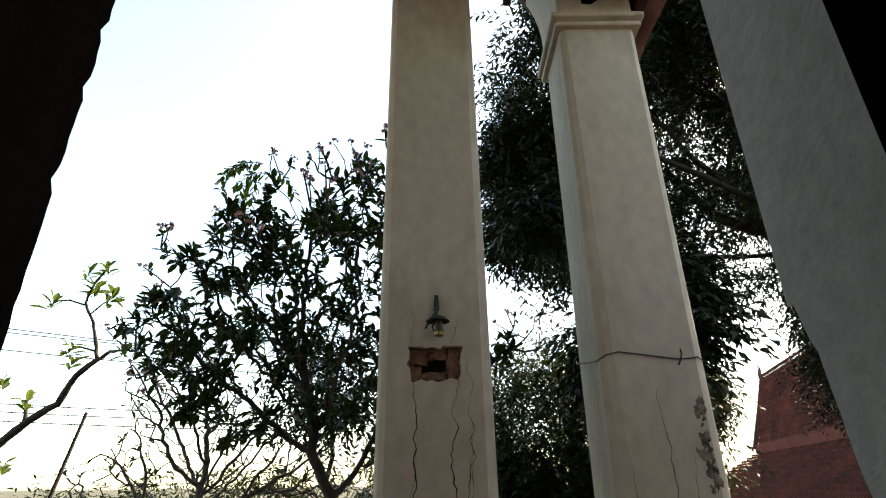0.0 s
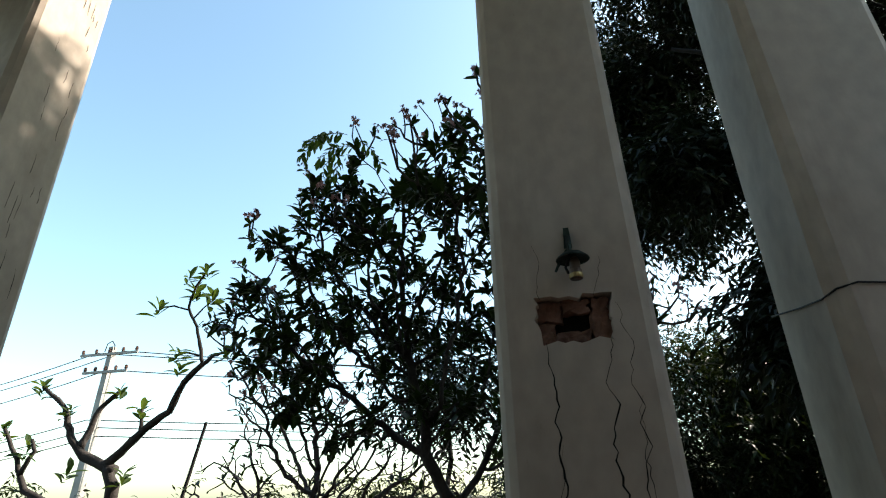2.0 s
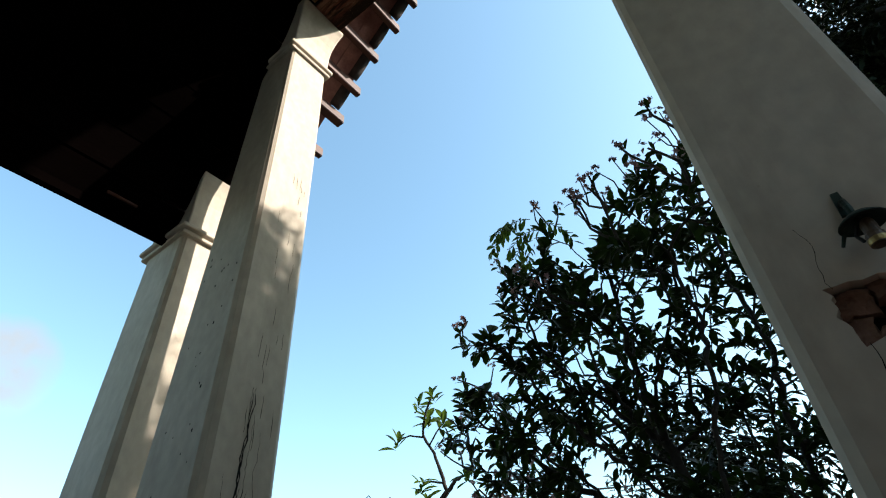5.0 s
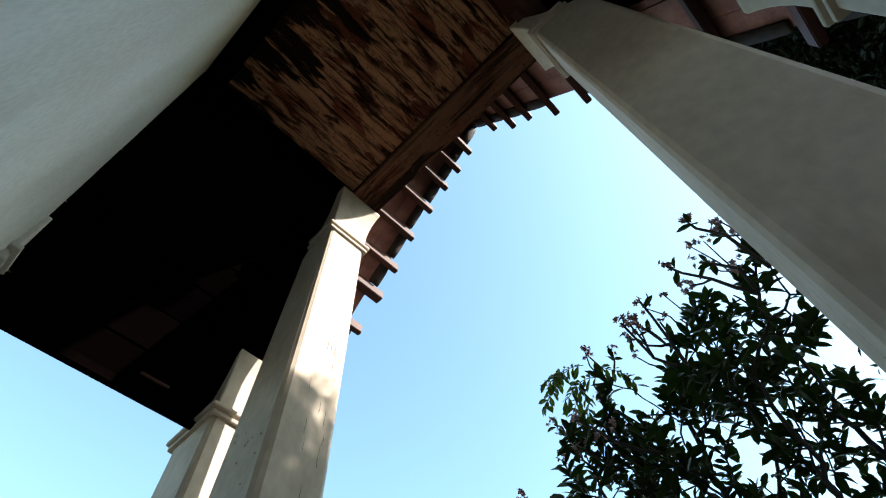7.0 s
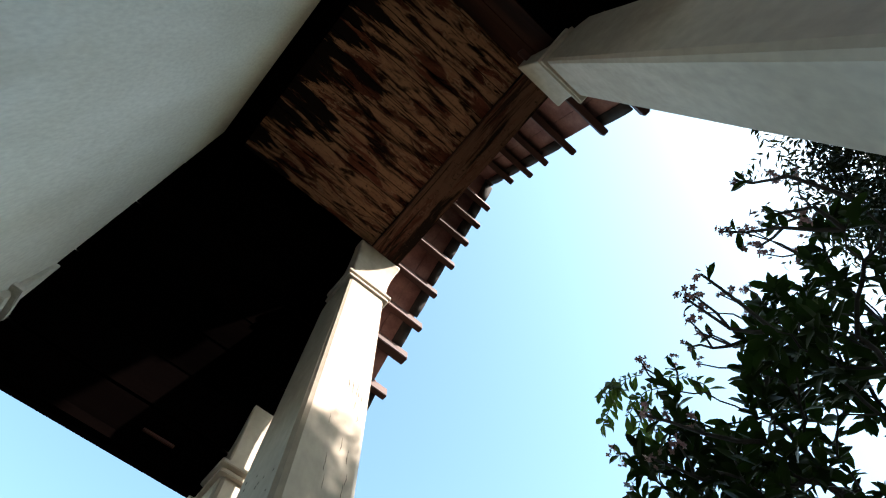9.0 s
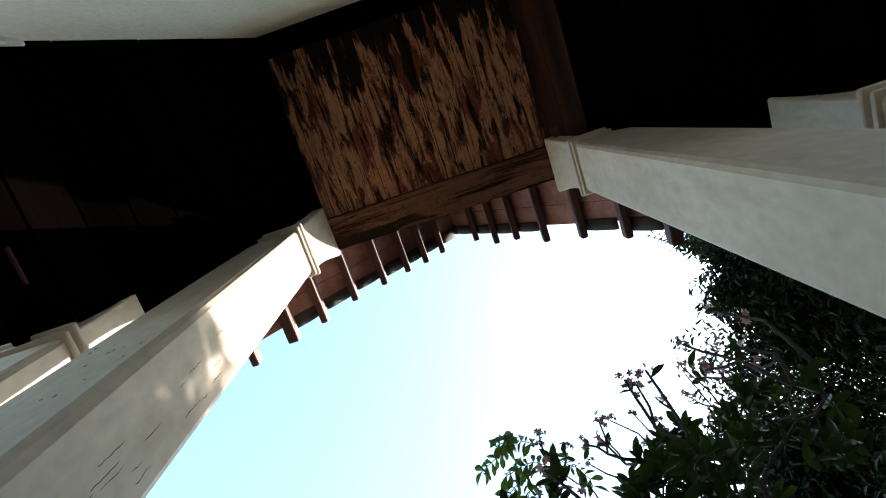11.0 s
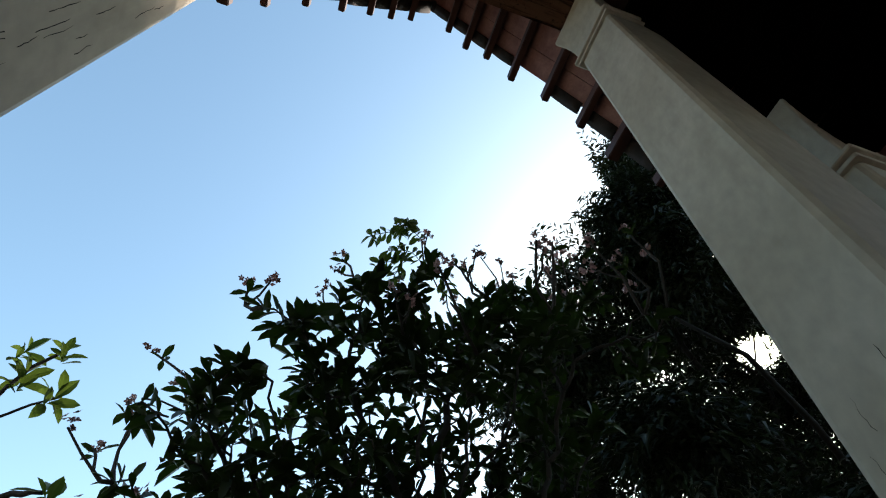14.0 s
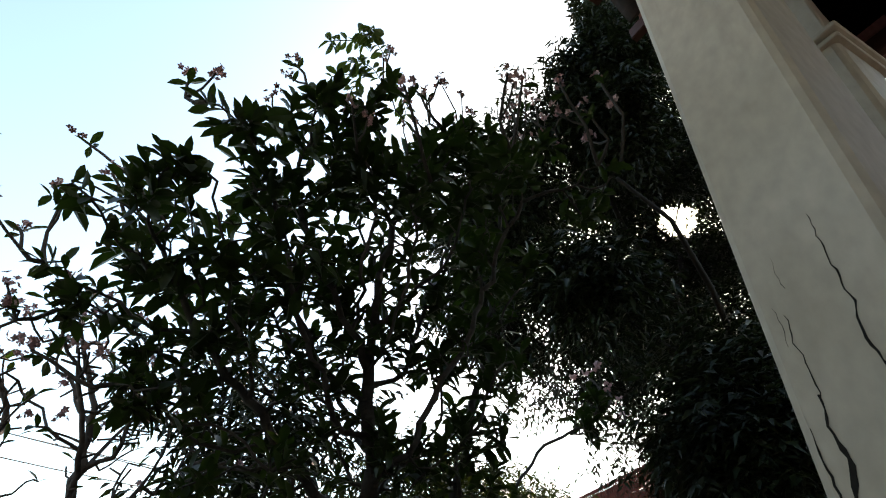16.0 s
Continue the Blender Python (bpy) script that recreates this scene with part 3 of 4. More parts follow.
LEAF_OUT = ((0.0, 0.06), (0.22, 0.55), (0.5, 1.0), (0.78, 0.8), (1.0, 0.0))


def leaf_shape(length, width, droop, fold):
    v, f = [], []
    for t, w in LEAF_OUT[:-1]:
        x, z = length * t, -droop * length * t * t
        v += [(x, width * w / 2, z + fold * width * w), (x, 0, z), (x, -width * w / 2, z + fold * width * w)]
    v.append((length, 0, -droop * length))
    for k in range(len(LEAF_OUT) - 2):
        a, b = 3 * k, 3 * k + 3
        f += [(a, a + 1, b + 1, b), (a + 1, a + 2, b + 2, b + 1)]
    e = 3 * (len(LEAF_OUT) - 2)
    f += [(e, e + 1, e + 3), (e + 1, e + 2, e + 3)]
    return v, f


def leaf_pose(at, way, up, roll):
    x = Vector(way).normalized()
    y = Vector(up).cross(x)
    y = y.normalized() if y.length > 1e-3 else x.orthogonal().normalized()
    z = x.cross(y)
    m = Matrix((x, y, z)).transposed() @ Matrix.Rotation(roll, 3, "X")
    return Matrix.Translation(at) @ m.to_4x4()


def whorl(rng, at, way, count, spread=(0.35, 1.25)):
    """Leaf poses round a twig's end."""
    out = []
    d = Vector(way).normalized()
    u = d.orthogonal().normalized()
    w = d.cross(u)
    a0 = rng.uniform(0, 6.28)
    for k in range(count):
        a = a0 + 2.4 * k + rng.uniform(-0.3, 0.3)
        e = rng.uniform(*spread)
        way2 = d * math.cos(e) + (u * math.cos(a) + w * math.sin(a)) * math.sin(e)
        out.append(leaf_pose(Vector(at) - d * 0.012 * k, way2, (0.1, 0, 1), rng.uniform(-0.5, 0.5)))
    return out


def scattered(poses, shapes, scale, rng):
    verts, faces, o = [], [], 0
    groups = [[] for _ in shapes]
    for m in poses:
        groups[rng.randrange(len(shapes))].append(m)
    for (v, f), ms in zip(shapes, groups):
        if not ms:
            continue
        a = np.array(ms, float)
        s = np.array([rng.uniform(*scale) for _ in ms])
        w = np.einsum("nij,kj->nki", a[:, :3, :3], np.array(v)) * s[:, None, None] + a[:, None, :3, 3]
        verts += w.reshape(-1, 3).tolist()
        for n in range(len(ms)):
            faces += [tuple(i + o + n * len(v) for i in q) for q in f]
        o += len(ms) * len(v)
    return verts, faces


SMALL_LEAF = [([(0, 0, 0), (0.45, w, 0.06), (0.5, 0, -0.02), (0.45, -w, 0.06), (1, 0, -d)], [(0, 2, 1), (0, 3, 2), (1, 2, 4), (2, 3, 4)]) for w, d in ((0.14, 0.12), (0.17, 0.3), (0.12, 0.02))]


def inside(rng, count, lumps):
    """Points in a union of ellipsoids (centre, radii), more of them near the surface."""
    out = []
    while len(out) < count:
        c, r = lumps[rng.integers(len(lumps))]
        d = rng.normal(size=3)
        d /= np.linalg.norm(d)
        out.append(np.array(c) + d * np.array(r) * rng.uniform(0.35, 1.0) ** 0.5)
    return np.array(out)


def flower_cluster(rng, at, verts, faces):
    for _ in range(rng.randint(5, 9)):
        p = Vector(at) + Vector((rng.gauss(0, 0.018), rng.gauss(0, 0.018), rng.uniform(0.0, 0.045)))
        d = Vector((rng.gauss(0, 1), rng.gauss(0, 1), rng.uniform(0.2, 1.2)))
        u = d.orthogonal().normalized()
        for k in range(5):
            a = 2 * math.pi * k / 5
            q = Matrix.Rotation(a, 3, d.normalized()) @ u
            m = leaf_pose(p, q + d.normalized() * 0.5, d, 0.3)
            o = len(verts)
            pv = ((0, 0, 0), (0.010, 0.007, 0.002), (0.019, 0.003, -0.002), (0.019, -0.004, -0.002), (0.010, -0.007, 0.002))
            verts += [tuple(m @ Vector(c)) for c in pv]
            faces.append(tuple(range(o, o + 5)))


LEAF_LARGE = [leaf_shape(1.0, 0.40, d, f) for d, f in ((0.10, 0.15), (0.28, 0.20), (0.45, 0.1), (0.0, 0.25))]


def frangipani(base, goals, label, seed, leaf=(0.17, 0.30), per_tip=(4, 9), thin=0.008, single=0, flowers=20, bark=BARK, power=2.3, kill=0.2, trunk=0.6, step=0.11, bare=0.1, along=0.0, stalks=0, large=None, green=LEAF, twigs=(), creeper=None):
    rng = random.Random(seed)
    thing = empty("frangipani_tree", label, "tree", "frangipani trees", base)
    local = np.array(goals) - np.array(base)
    nodes, parents = grow((0, 0, 0), local, step, kill, trunk, seed, (0, 0, 0.12))
    v, f, rad, tips = wood(nodes, parents, thin, power)
    link("trunk", v, f, bark, thing, smooth=True)
    poses = []
    tip_rows = []
    for i in tips:
        d = nodes[i] - nodes[parents[i]]
        tip_rows.append((nodes[i], d))
        d = Vector(d).normalized() + Vector((0, 0, 0.8))
        if rng.random() > bare:
            poses += whorl(rng, nodes[i], d, rng.randint(*per_tip))
    for i in range(1, len(nodes)):
        if rad[i] < thin * 2.2 and rng.random() < along:
            poses += whorl(rng, nodes[i], nodes[i] - nodes[parents[i]], rng.randint(2, 5), (0.6, 1.6))
    rng.shuffle(poses)
    meshes = []
    for lv, lf in LEAF_LARGE:
        me = bpy.data.meshes.new("leaf")
        me.from_pydata([(x, y, z) for x, y, z in lv], [], lf)
        me.materials.append(green)
        meshes.append(me)
    for m in poses[:single]:
        ob = new("leaf", rng.choice(meshes))
        ob.parent = thing
        s = rng.uniform(*(large or leaf)) * (1.45 if m.translation.x < -1.35 else 1.0)
        ob.matrix_local = m @ Matrix.Diagonal((s, s, s, 1))
    lv, lf = scattered(poses[single:], LEAF_LARGE, leaf, rng)
    if lv:
        crown = link("crown", lv, lf, green, thing, smooth=True)
        crown["kind"] = "stuff"
    rng.shuffle(tip_rows)
    top = sorted(tip_rows, key=lambda r: -r[0][2] + rng.uniform(0, 1.0))
    fv, ff = [], []
    sv = []
    by_height = sorted(tips, key=lambda i: -nodes[i][2] - 0.35 * abs(nodes[i][0]) + rng.uniform(0, 0.9))
    for i in by_height[:stalks]:
        a = Vector(nodes[i])
        d = Vector((rng.gauss(0, 0.35) + 0.25 * a.x, rng.gauss(0, 0.3), 1.0)).normalized()
        n = rng.uniform(0.15, 0.42)
        b, c = a + d * n * 0.5 + Vector((rng.gauss(0, 0.03), 0, 0)), a + d * n
        sv.append(tube([tuple(a), tuple(b), tuple(c)], [0.006, 0.005, 0.004], 5))
        flower_cluster(rng, c, fv, ff)
    # long bare shoots that end in a flower head
    sv_leaf = []
    for p in twigs:
        p = Vector(p) - Vector(base)
        near = min(range(1, len(nodes)), key=lambda i: (Vector(nodes[i]) - p).length + 0.7 * max(0.0, nodes[i][2] - p.z + 0.25))
        a = Vector(nodes[near])
        mid = a.lerp(p, 0.5) + Vector((rng.gauss(0, 0.04), rng.gauss(0, 0.04), -0.05))
        sv.append(tube([tuple(a), tuple(a.lerp(mid, 0.5) + Vector((0, 0, -0.02))), tuple(mid), tuple(mid.lerp(p, 0.55) + Vector((rng.gauss(0, 0.015), 0, 0.01))), tuple(p)], [0.011, 0.010, 0.008, 0.007, 0.006], 6))
        side = mid + Vector((rng.gauss(0, 0.1), rng.gauss(0, 0.08), rng.uniform(0.1, 0.2)))
        sv.append(tube([tuple(mid), tuple(mid.lerp(side, 0.5) + Vector((0.01, 0, -0.015))), tuple(side)], [0.007, 0.006, 0.005], 5))
        tuft = whorl(rng, mid.lerp(p, 0.8), p - mid, rng.randint(2, 4), (0.6, 1.5))
        sv_leaf += tuft
        for q in (p, side):
            flower_cluster(rng, q, fv, ff)
    if sv_leaf:
        link("shoot_leaves", *scattered(sv_leaf, LEAF_LARGE, (0.06, 0.11), rng), green, thing)["kind"] = "stuff"
    if creeper:
        rows, lines = [], []
        for _ in range(7):
            p = Vector(creeper) - Vector(base) + Vector((rng.gauss(0, 0.07), rng.gauss(0, 0.06), rng.uniform(-0.16, 0.06)))
            pts = [tuple(p)]
            way = Vector((rng.gauss(-0.3, 0.6), rng.gauss(-0.1, 0.5), rng.uniform(-0.1, 0.5)))
            for k in range(9):
                way = way * 0.9 + Vector((rng.gauss(0, 0.2), rng.gauss(0, 0.2), -0.14))
                p = p + way.normalized() * 0.035
                pts.append(tuple(p))
                for turn in (1, -1):
                    rows.append(leaf_pose(p, way.normalized() * 0.5 + way.cross(Vector((0.1, 0.3, 1))).normalized() * turn + Vector((0, 0, -0.5)), (0, 0, 1), rng.uniform(-0.6, 0.6)))
            lines.append(tube(pts, 0.0025, 4))
        link("creeper_stem", *joined(lines), LEAF_LIGHT, thing)["kind"] = "stuff"
        link("creeper", *scattered(rows, LEAF_LARGE, (0.05, 0.10), rng), LEAF_LIGHT, thing, "bright green creeper hanging over the crown")["kind"] = "stuff"
    if sv:
        link("flower_stalk", *joined(sv), bark, thing)["kind"] = "stuff"
    for p, d in top[:flowers]:
        flower_cluster(rng, Vector(p) + Vector((0, 0, 0.05)), fv, ff)
    link("blossom", fv, ff, PETAL, thing, "pale pink frangipani flowers")["kind"] = "stuff"
    return thing


def rough_lumps(lumps, seed, each=14):
    """Break smooth lumps into many uneven smaller ones."""
    rng = np.random.default_rng(seed)
    out = []
    for c, r in lumps:
        for _ in range(each):
            d = rng.normal(size=3)
            d /= np.linalg.norm(d)
            k = rng.uniform(0.15, 0.95)
            s = rng.uniform(0.28, 0.48)
            out.append((np.array(c) + d * np.array(r) * k, np.array(r) * s * rng.uniform(0.7, 1.2, 3)))
    return out


g = np.random.default_rng(11)
MAIN_LUMPS = [((x, y, z), (r, r * 0.9, h)) for x, y, z, r, h in (
    (-0.70, 4.05, 4.22, 0.20, 0.22), (-0.95, 4.05, 3.95, 0.28, 0.25), (-1.45, 3.75, 3.78, 0.18, 0.22), (-1.72, 3.90, 3.58, 0.28, 0.22),
    (-2.02, 3.85, 3.36, 0.25, 0.20), (-2.20, 3.82, 3.05, 0.28, 0.16), (-2.35, 3.90, 2.85, 0.22, 0.12), (-1.75, 4.00, 3.15, 0.35, 0.25),
    (-1.30, 4.00, 3.38, 0.35, 0.30), (-0.90, 4.10, 3.50, 0.35, 0.35), (-0.40, 4.20, 3.60, 0.35, 0.40), (-0.45, 4.10, 4.10, 0.25, 0.28))]
MAIN_LUMPS += [((x, y, z), (r, r * 0.9, h)) for x, y, z, r, h in (
    (-0.90, 4.30, 3.00, 0.40, 0.30), (-0.35, 4.30, 3.00, 0.35, 0.40), (-1.35, 4.30, 2.85, 0.35, 0.20), (-0.50, 4.40, 2.40, 0.35, 0.30),
    (-1.80, 4.80, 2.90, 0.35, 0.25), (-0.20, 3.90, 4.30, 0.18, 0.18), (-0.75, 3.55, 3.30, 0.25, 0.20), (-0.30, 3.45, 3.35, 0.22, 0.20),
    (-1.00, 4.50, 2.10, 0.35, 0.18), (-1.75, 4.20, 2.45, 0.35, 0.14), (0.50, 4.60, 2.65, 0.22, 0.20), (-1.25, 3.70, 3.15, 0.25, 0.20))]
MAIN_LUMPS += [((x, y, z), (r, r * 0.9, h)) for x, y, z, r, h in (
    (-1.60, 4.10, 2.80, 0.40, 0.28), (-2.05, 4.10, 2.70, 0.35, 0.25), (-1.10, 4.20, 2.70, 0.40, 0.30), (-0.65, 4.20, 2.70, 0.40, 0.35),
    (-1.20, 4.30, 2.25, 0.40, 0.22), (-0.70, 4.40, 2.15, 0.40, 0.25), (-1.95, 4.30, 2.25, 0.35, 0.20), (-1.55, 4.50, 2.05, 0.40, 0.20), (-0.40, 4.50, 1.95, 0.40, 0.30),
    (-1.00, 4.00, 3.65, 0.40, 0.30), (-0.60, 4.00, 3.85, 0.35, 0.30), (-1.50, 4.05, 3.55, 0.30, 0.25), (-1.60, 3.95, 3.40, 0.35, 0.25), (-0.60, 4.10, 3.20, 0.40, 0.35))]
MAIN_LUMPS += [((x, y, z), (r, r * 0.9, h)) for x, y, z, r, h in (
    (-1.50, 4.35, 3.10, 0.45, 0.35), (-1.15, 4.40, 3.25, 0.40, 0.35), (-1.40, 4.50, 2.70, 0.40, 0.30), (-2.20, 4.30, 3.00, 0.30, 0.25), (-2.40, 4.40, 2.70, 0.28, 0.25), (-2.10, 4.50, 2.50, 0.35, 0.25), (-1.85, 4.40, 3.30, 0.30, 0.25))]
MAIN_LUMPS = [((x, y, z - 0.14 + 0.07 * min(0.0, x + 1.2)), (0.84 * a, 0.84 * b, 0.84 * c)) for (x, y, z), (a, b, c) in MAIN_LUMPS]
SHOOTS = [(-0.98, 3.23, 3.52), (-0.41, 3.18, 3.84), (-0.49, 3.25, 3.58), (-0.63, 3.25, 3.70), (-0.85, 3.28, 3.63), (-1.88, 3.91, 3.83), (-1.18, 3.95, 4.15), (-1.06, 4.00, 4.22), (-1.30, 3.90, 4.08), (-2.30, 3.95, 3.45), (-2.73, 4.48, 3.34), (-2.68, 4.40, 2.96), (-2.50, 4.40, 3.12), (-2.70, 4.40, 2.70), (-2.60, 4.40, 2.35), (-2.45, 4.40, 2.20), (0.65, 4.70, 2.90), (0.82, 4.70, 2.84), (0.95, 4.70, 2.66), (0.55, 4.70, 2.62), (-0.30, 4.00, 4.55), (-1.60, 3.60, 3.30), (-1.45, 3.35, 3.25)]
frangipani((-0.55, 4.75, -0.45), inside(g, 9000, rough_lumps(MAIN_LUMPS, 3, 9)), "frangipani tree with dark leaves and pink flowers beside the porch", 5, leaf=(0.055, 0.128), large=(0.09, 0.15), per_tip=(6, 11), thin=0.0042, single=280, flowers=5, trunk=1.3, kill=0.085, step=0.075, power=2.5, along=0.50, stalks=12, bark=BARK_GREY, twigs=SHOOTS, creeper=(-1.44, 3.72, 3.88))


def crooked_frangipani():
    """Thick bare limbs, each ending in a rosette of leaves."""
    rng = random.Random(8)
    base = (-3.9, 5.0, -0.45)
    thing = empty("frangipani_tree", "sparse frangipani with thick crooked grey branches", "tree", "frangipani trees", base)
    limbs = [
        ([(-3.9, 5.0, -0.45), (-3.86, 4.98, 0.5), (-3.92, 4.94, 1.2), (-3.88, 4.9, 1.60), (-3.98, 4.9, 1.78)], 0.062, 0.045),
        ([(-3.90, 4.92, 1.72), (-4.23, 4.88, 1.86), (-4.36, 4.86, 1.98), (-4.45, 4.85, 2.13), (-4.52, 4.85, 2.28), (-4.79, 4.82, 2.47)], 0.045, 0.017),
        ([(-4.28, 4.88, 1.90), (-4.27, 4.92, 2.08), (-4.24, 4.95, 2.27), (-4.09, 4.97, 2.41)], 0.032, 0.018),
        ([(-3.98, 4.9, 1.78), (-3.84, 4.92, 1.93), (-3.71, 4.93, 2.07), (-3.48, 4.90, 2.20), (-3.35, 4.88, 2.44), (-3.18, 4.85, 2.58)], 0.042, 0.022),
        ([(-3.18, 4.85, 2.58), (-3.24, 4.85, 2.76), (-3.31, 4.85, 2.94), (-3.42, 4.83, 3.12), (-3.37, 4.82, 3.32), (-3.27, 4.80, 3.46)], 0.018, 0.009),
        ([(-3.18, 4.85, 2.58), (-3.05, 4.80, 2.64), (-2.90, 4.72, 2.63)], 0.018, 0.010),
        ([(-3.74, 4.93, 2.04), (-3.80, 4.96, 2.24)], 0.020, 0.013),
        ([(-3.90, 4.96, 1.3), (-4.35, 4.98, 1.38), (-4.83, 4.95, 1.59), (-4.97, 4.92, 1.85), (-5.19, 4.90, 2.13)], 0.040, 0.016),
        ([(-4.90, 4.93, 1.72), (-4.78, 4.90, 1.92), (-4.84, 4.90, 2.02)], 0.022, 0.014),
        ([(-3.42, 4.83, 3.10), (-3.55, 4.80, 3.14), (-3.68, 4.78, 3.13)], 0.009, 0.007),
        ([(-3.35, 4.83, 3.00), (-3.24, 4.81, 3.10), (-3.13, 4.80, 3.17)], 0.008, 0.006),
        ([(-3.22, 4.85, 2.66), (-3.33, 4.83, 2.69), (-3.42, 4.82, 2.70)], 0.010, 0.007),
    ]
    ends = [(-3.45, 4.82, 3.43), (-3.27, 4.80, 3.47), (-3.69, 4.78, 3.13), (-3.38, 4.82, 3.30), (-3.13, 4.80, 3.18), (-3.42, 4.82, 2.71), (-3.40, 4.84, 2.56), (-4.45, 4.85, 2.26), (-4.80, 4.82, 2.47), (-4.09, 4.97, 2.41), (-4.86, 4.90, 1.96), (-5.19, 4.90, 2.13), (-3.76, 4.86, 1.70), (-4.30, 4.85, 1.72), (-2.90, 4.72, 2.64), (-3.81, 4.96, 2.25)]
    at = Vector(base)
    pieces = []
    for pts, r0, r1 in limbs:
        fine = []
        for a, b in zip(pts, pts[1:]):
            for k in range(3):
                fine.append(Vector(a).lerp(Vector(b), k / 3) - at + Vector([rng.gauss(0, r0 * 0.13) for _ in range(3)]))
        fine.append(Vector(pts[-1]) - at)
        n = len(fine) - 1
        pieces.append(tube([tuple(p) for p in fine], [(r0 + (r1 - r0) * i / n) * rng.uniform(0.9, 1.12) for i in range(n + 1)], 8))
    link("trunk", *joined(pieces), BARK_GREY, thing, smooth=True)
    meshes = []
    for lv, lf in LEAF_LARGE:
        me = bpy.data.meshes.new("leaf")
        me.from_pydata(lv, [], lf)
        me.materials.append(LEAF_LIGHT)
        meshes.append(me)
    for p in ends:
        stub = Vector(p) - at
        for m in whorl(rng, stub, (rng.gauss(0, 0.25), rng.gauss(0, 0.2), 1.0), rng.randint(8, 13), (0.5, 1.35)):
            ob = new("leaf", rng.choice(meshes))
            ob.parent = thing
            k = rng.uniform(0.08, 0.165)
            ob.matrix_local = m @ Matrix.Diagonal((k, k, k, 1))
    return thing


crooked_frangipani()
frangipani((-2.3, 5.3, -0.45), inside(g, 1100, [((-2.45, 4.9, 2.35), (0.55, 0.4, 0.35)), ((-1.4, 5.3, 1.7), (0.6, 0.5, 0.5)), ((-2.45, 5.2, 2.1), (0.55, 0.45, 0.6)), ((-1.9, 5.3, 1.8), (0.55, 0.5, 0.6)), ((-3.0, 5.3, 1.5), (0.4, 0.4, 0.45))]), "bare twiggy frangipani with small pink flower buds", 13, leaf=(0.05, 0.10), per_tip=(1, 3), thin=0.005, single=0, flowers=40, kill=0.09, trunk=1.0, step=0.07, power=2.4, bare=0.5)


def leafy_tree(name, base, lumps, count, leaf_len, leaf_mat, label, category, seed, goals=150, bark=BARK_DARK, clear=None, cluster=9, step=0.3, spread=0.22, droop=0.6):
    rng, nrng = random.Random(seed), np.random.default_rng(seed)
    thing = empty(name, label, category, at=base)
    moved = [(np.array(c) - base, r) for c, r in lumps]
    tips = inside(nrng, goals, moved)
    if clear:
        tips = np.array([p for p in tips if not clear(p + base)])
    nodes, parents = grow((0, 0, 0), tips, step, step * 1.6, 1.6, seed, (0, 0, 0.05))
    v, f, rad, ends = wood(nodes, parents, 0.012, 2.2, 5, 0.35)
    link("trunk", v, f, bark, thing, smooth=True)
    shapes = SMALL_LEAF
    poses = []
    for c in inside(nrng, count // cluster, moved):
        if clear and clear(c + base):
            continue
        # sprays of leaves along short drooping twigs
        for _ in range(max(1, cluster // 9)):
            d = Vector((rng.gauss(0, 1), rng.gauss(0, 1), rng.gauss(0, 0.7) - droop * 0.5)).normalized()
            p = Vector(c) + Vector((rng.gauss(0, spread), rng.gauss(0, spread), rng.gauss(0, spread * 0.7)))
            if clear and clear(p + Vector(base)):
                continue
            side = d.cross(Vector((0.1, 0.2, 1))).normalized()
            for k in range(9):
                p = p + d * leaf_len * 0.42
                if clear and k % 2 and clear(p + Vector(base)):
                    break
                d = (d + Vector((0, 0, -0.07 * droop))).normalized()
                way = d * rng.uniform(0.4, 1.0) + side * rng.uniform(0.5, 1.1) * (-1 if k % 2 else 1) + Vector((0, 0, rng.uniform(-0.9, 0.15) * droop))
                poses.append(leaf_pose(p, way, (rng.gauss(0, 0.4), rng.gauss(0, 0.4), 1), rng.uniform(-0.8, 0.8)))
    lv, lf = scattered(poses, shapes, (leaf_len * 0.7, leaf_len * 1.3), rng)
    crown = link("crown", lv, lf, leaf_mat, thing, smooth=True)
    crown["kind"] = "stuff"
    return thing


def limb(thing, points, r0, r1, bark=BARK_DARK):
    """One thick bare limb of a tree."""
    n = len(points) - 1
    link("limb", *tube([tuple(Vector(p) - thing.location) for p in points], [r0 + (r1 - r0) * i / n for i in range(n + 1)], 8), bark, thing, smooth=True)


H = Vector((SUN_DIR.x, SUN_DIR.y)).normalized()


def over_sun_line(p):
    # the crown's top keeps below the light that reaches the porch columns, and has one gap
    run = H.x * (p[0] + 2.85) + H.y * (p[1] - 2.55)
    aside = H.x * (p[1] - 2.55) - H.y * (p[0] + 2.85)
    if -0.45 < aside < 1.5 and p[2] > 4.05 + math.tan(radians(SUN_EL)) * run:
        return True
    # a hollow under the main limb
    if ((p[0] - 4.20) / 0.88) ** 2 + ((p[1] - 6.6) / 2.6) ** 2 + ((p[2] - 3.60) / 0.88) ** 2 < 1.0 + 0.5 * noise.noise(Vector(p) * 1.9):
        return True
    q = Vector(p) - Vector((-1.93, 2.03, 1.31))
    return (q - SUN_DIR * q.dot(SUN_DIR)).length < (0.42 if q.length < 6.5 else 0.30) + 0.18 * noise.noise(Vector(p) * 2.3)


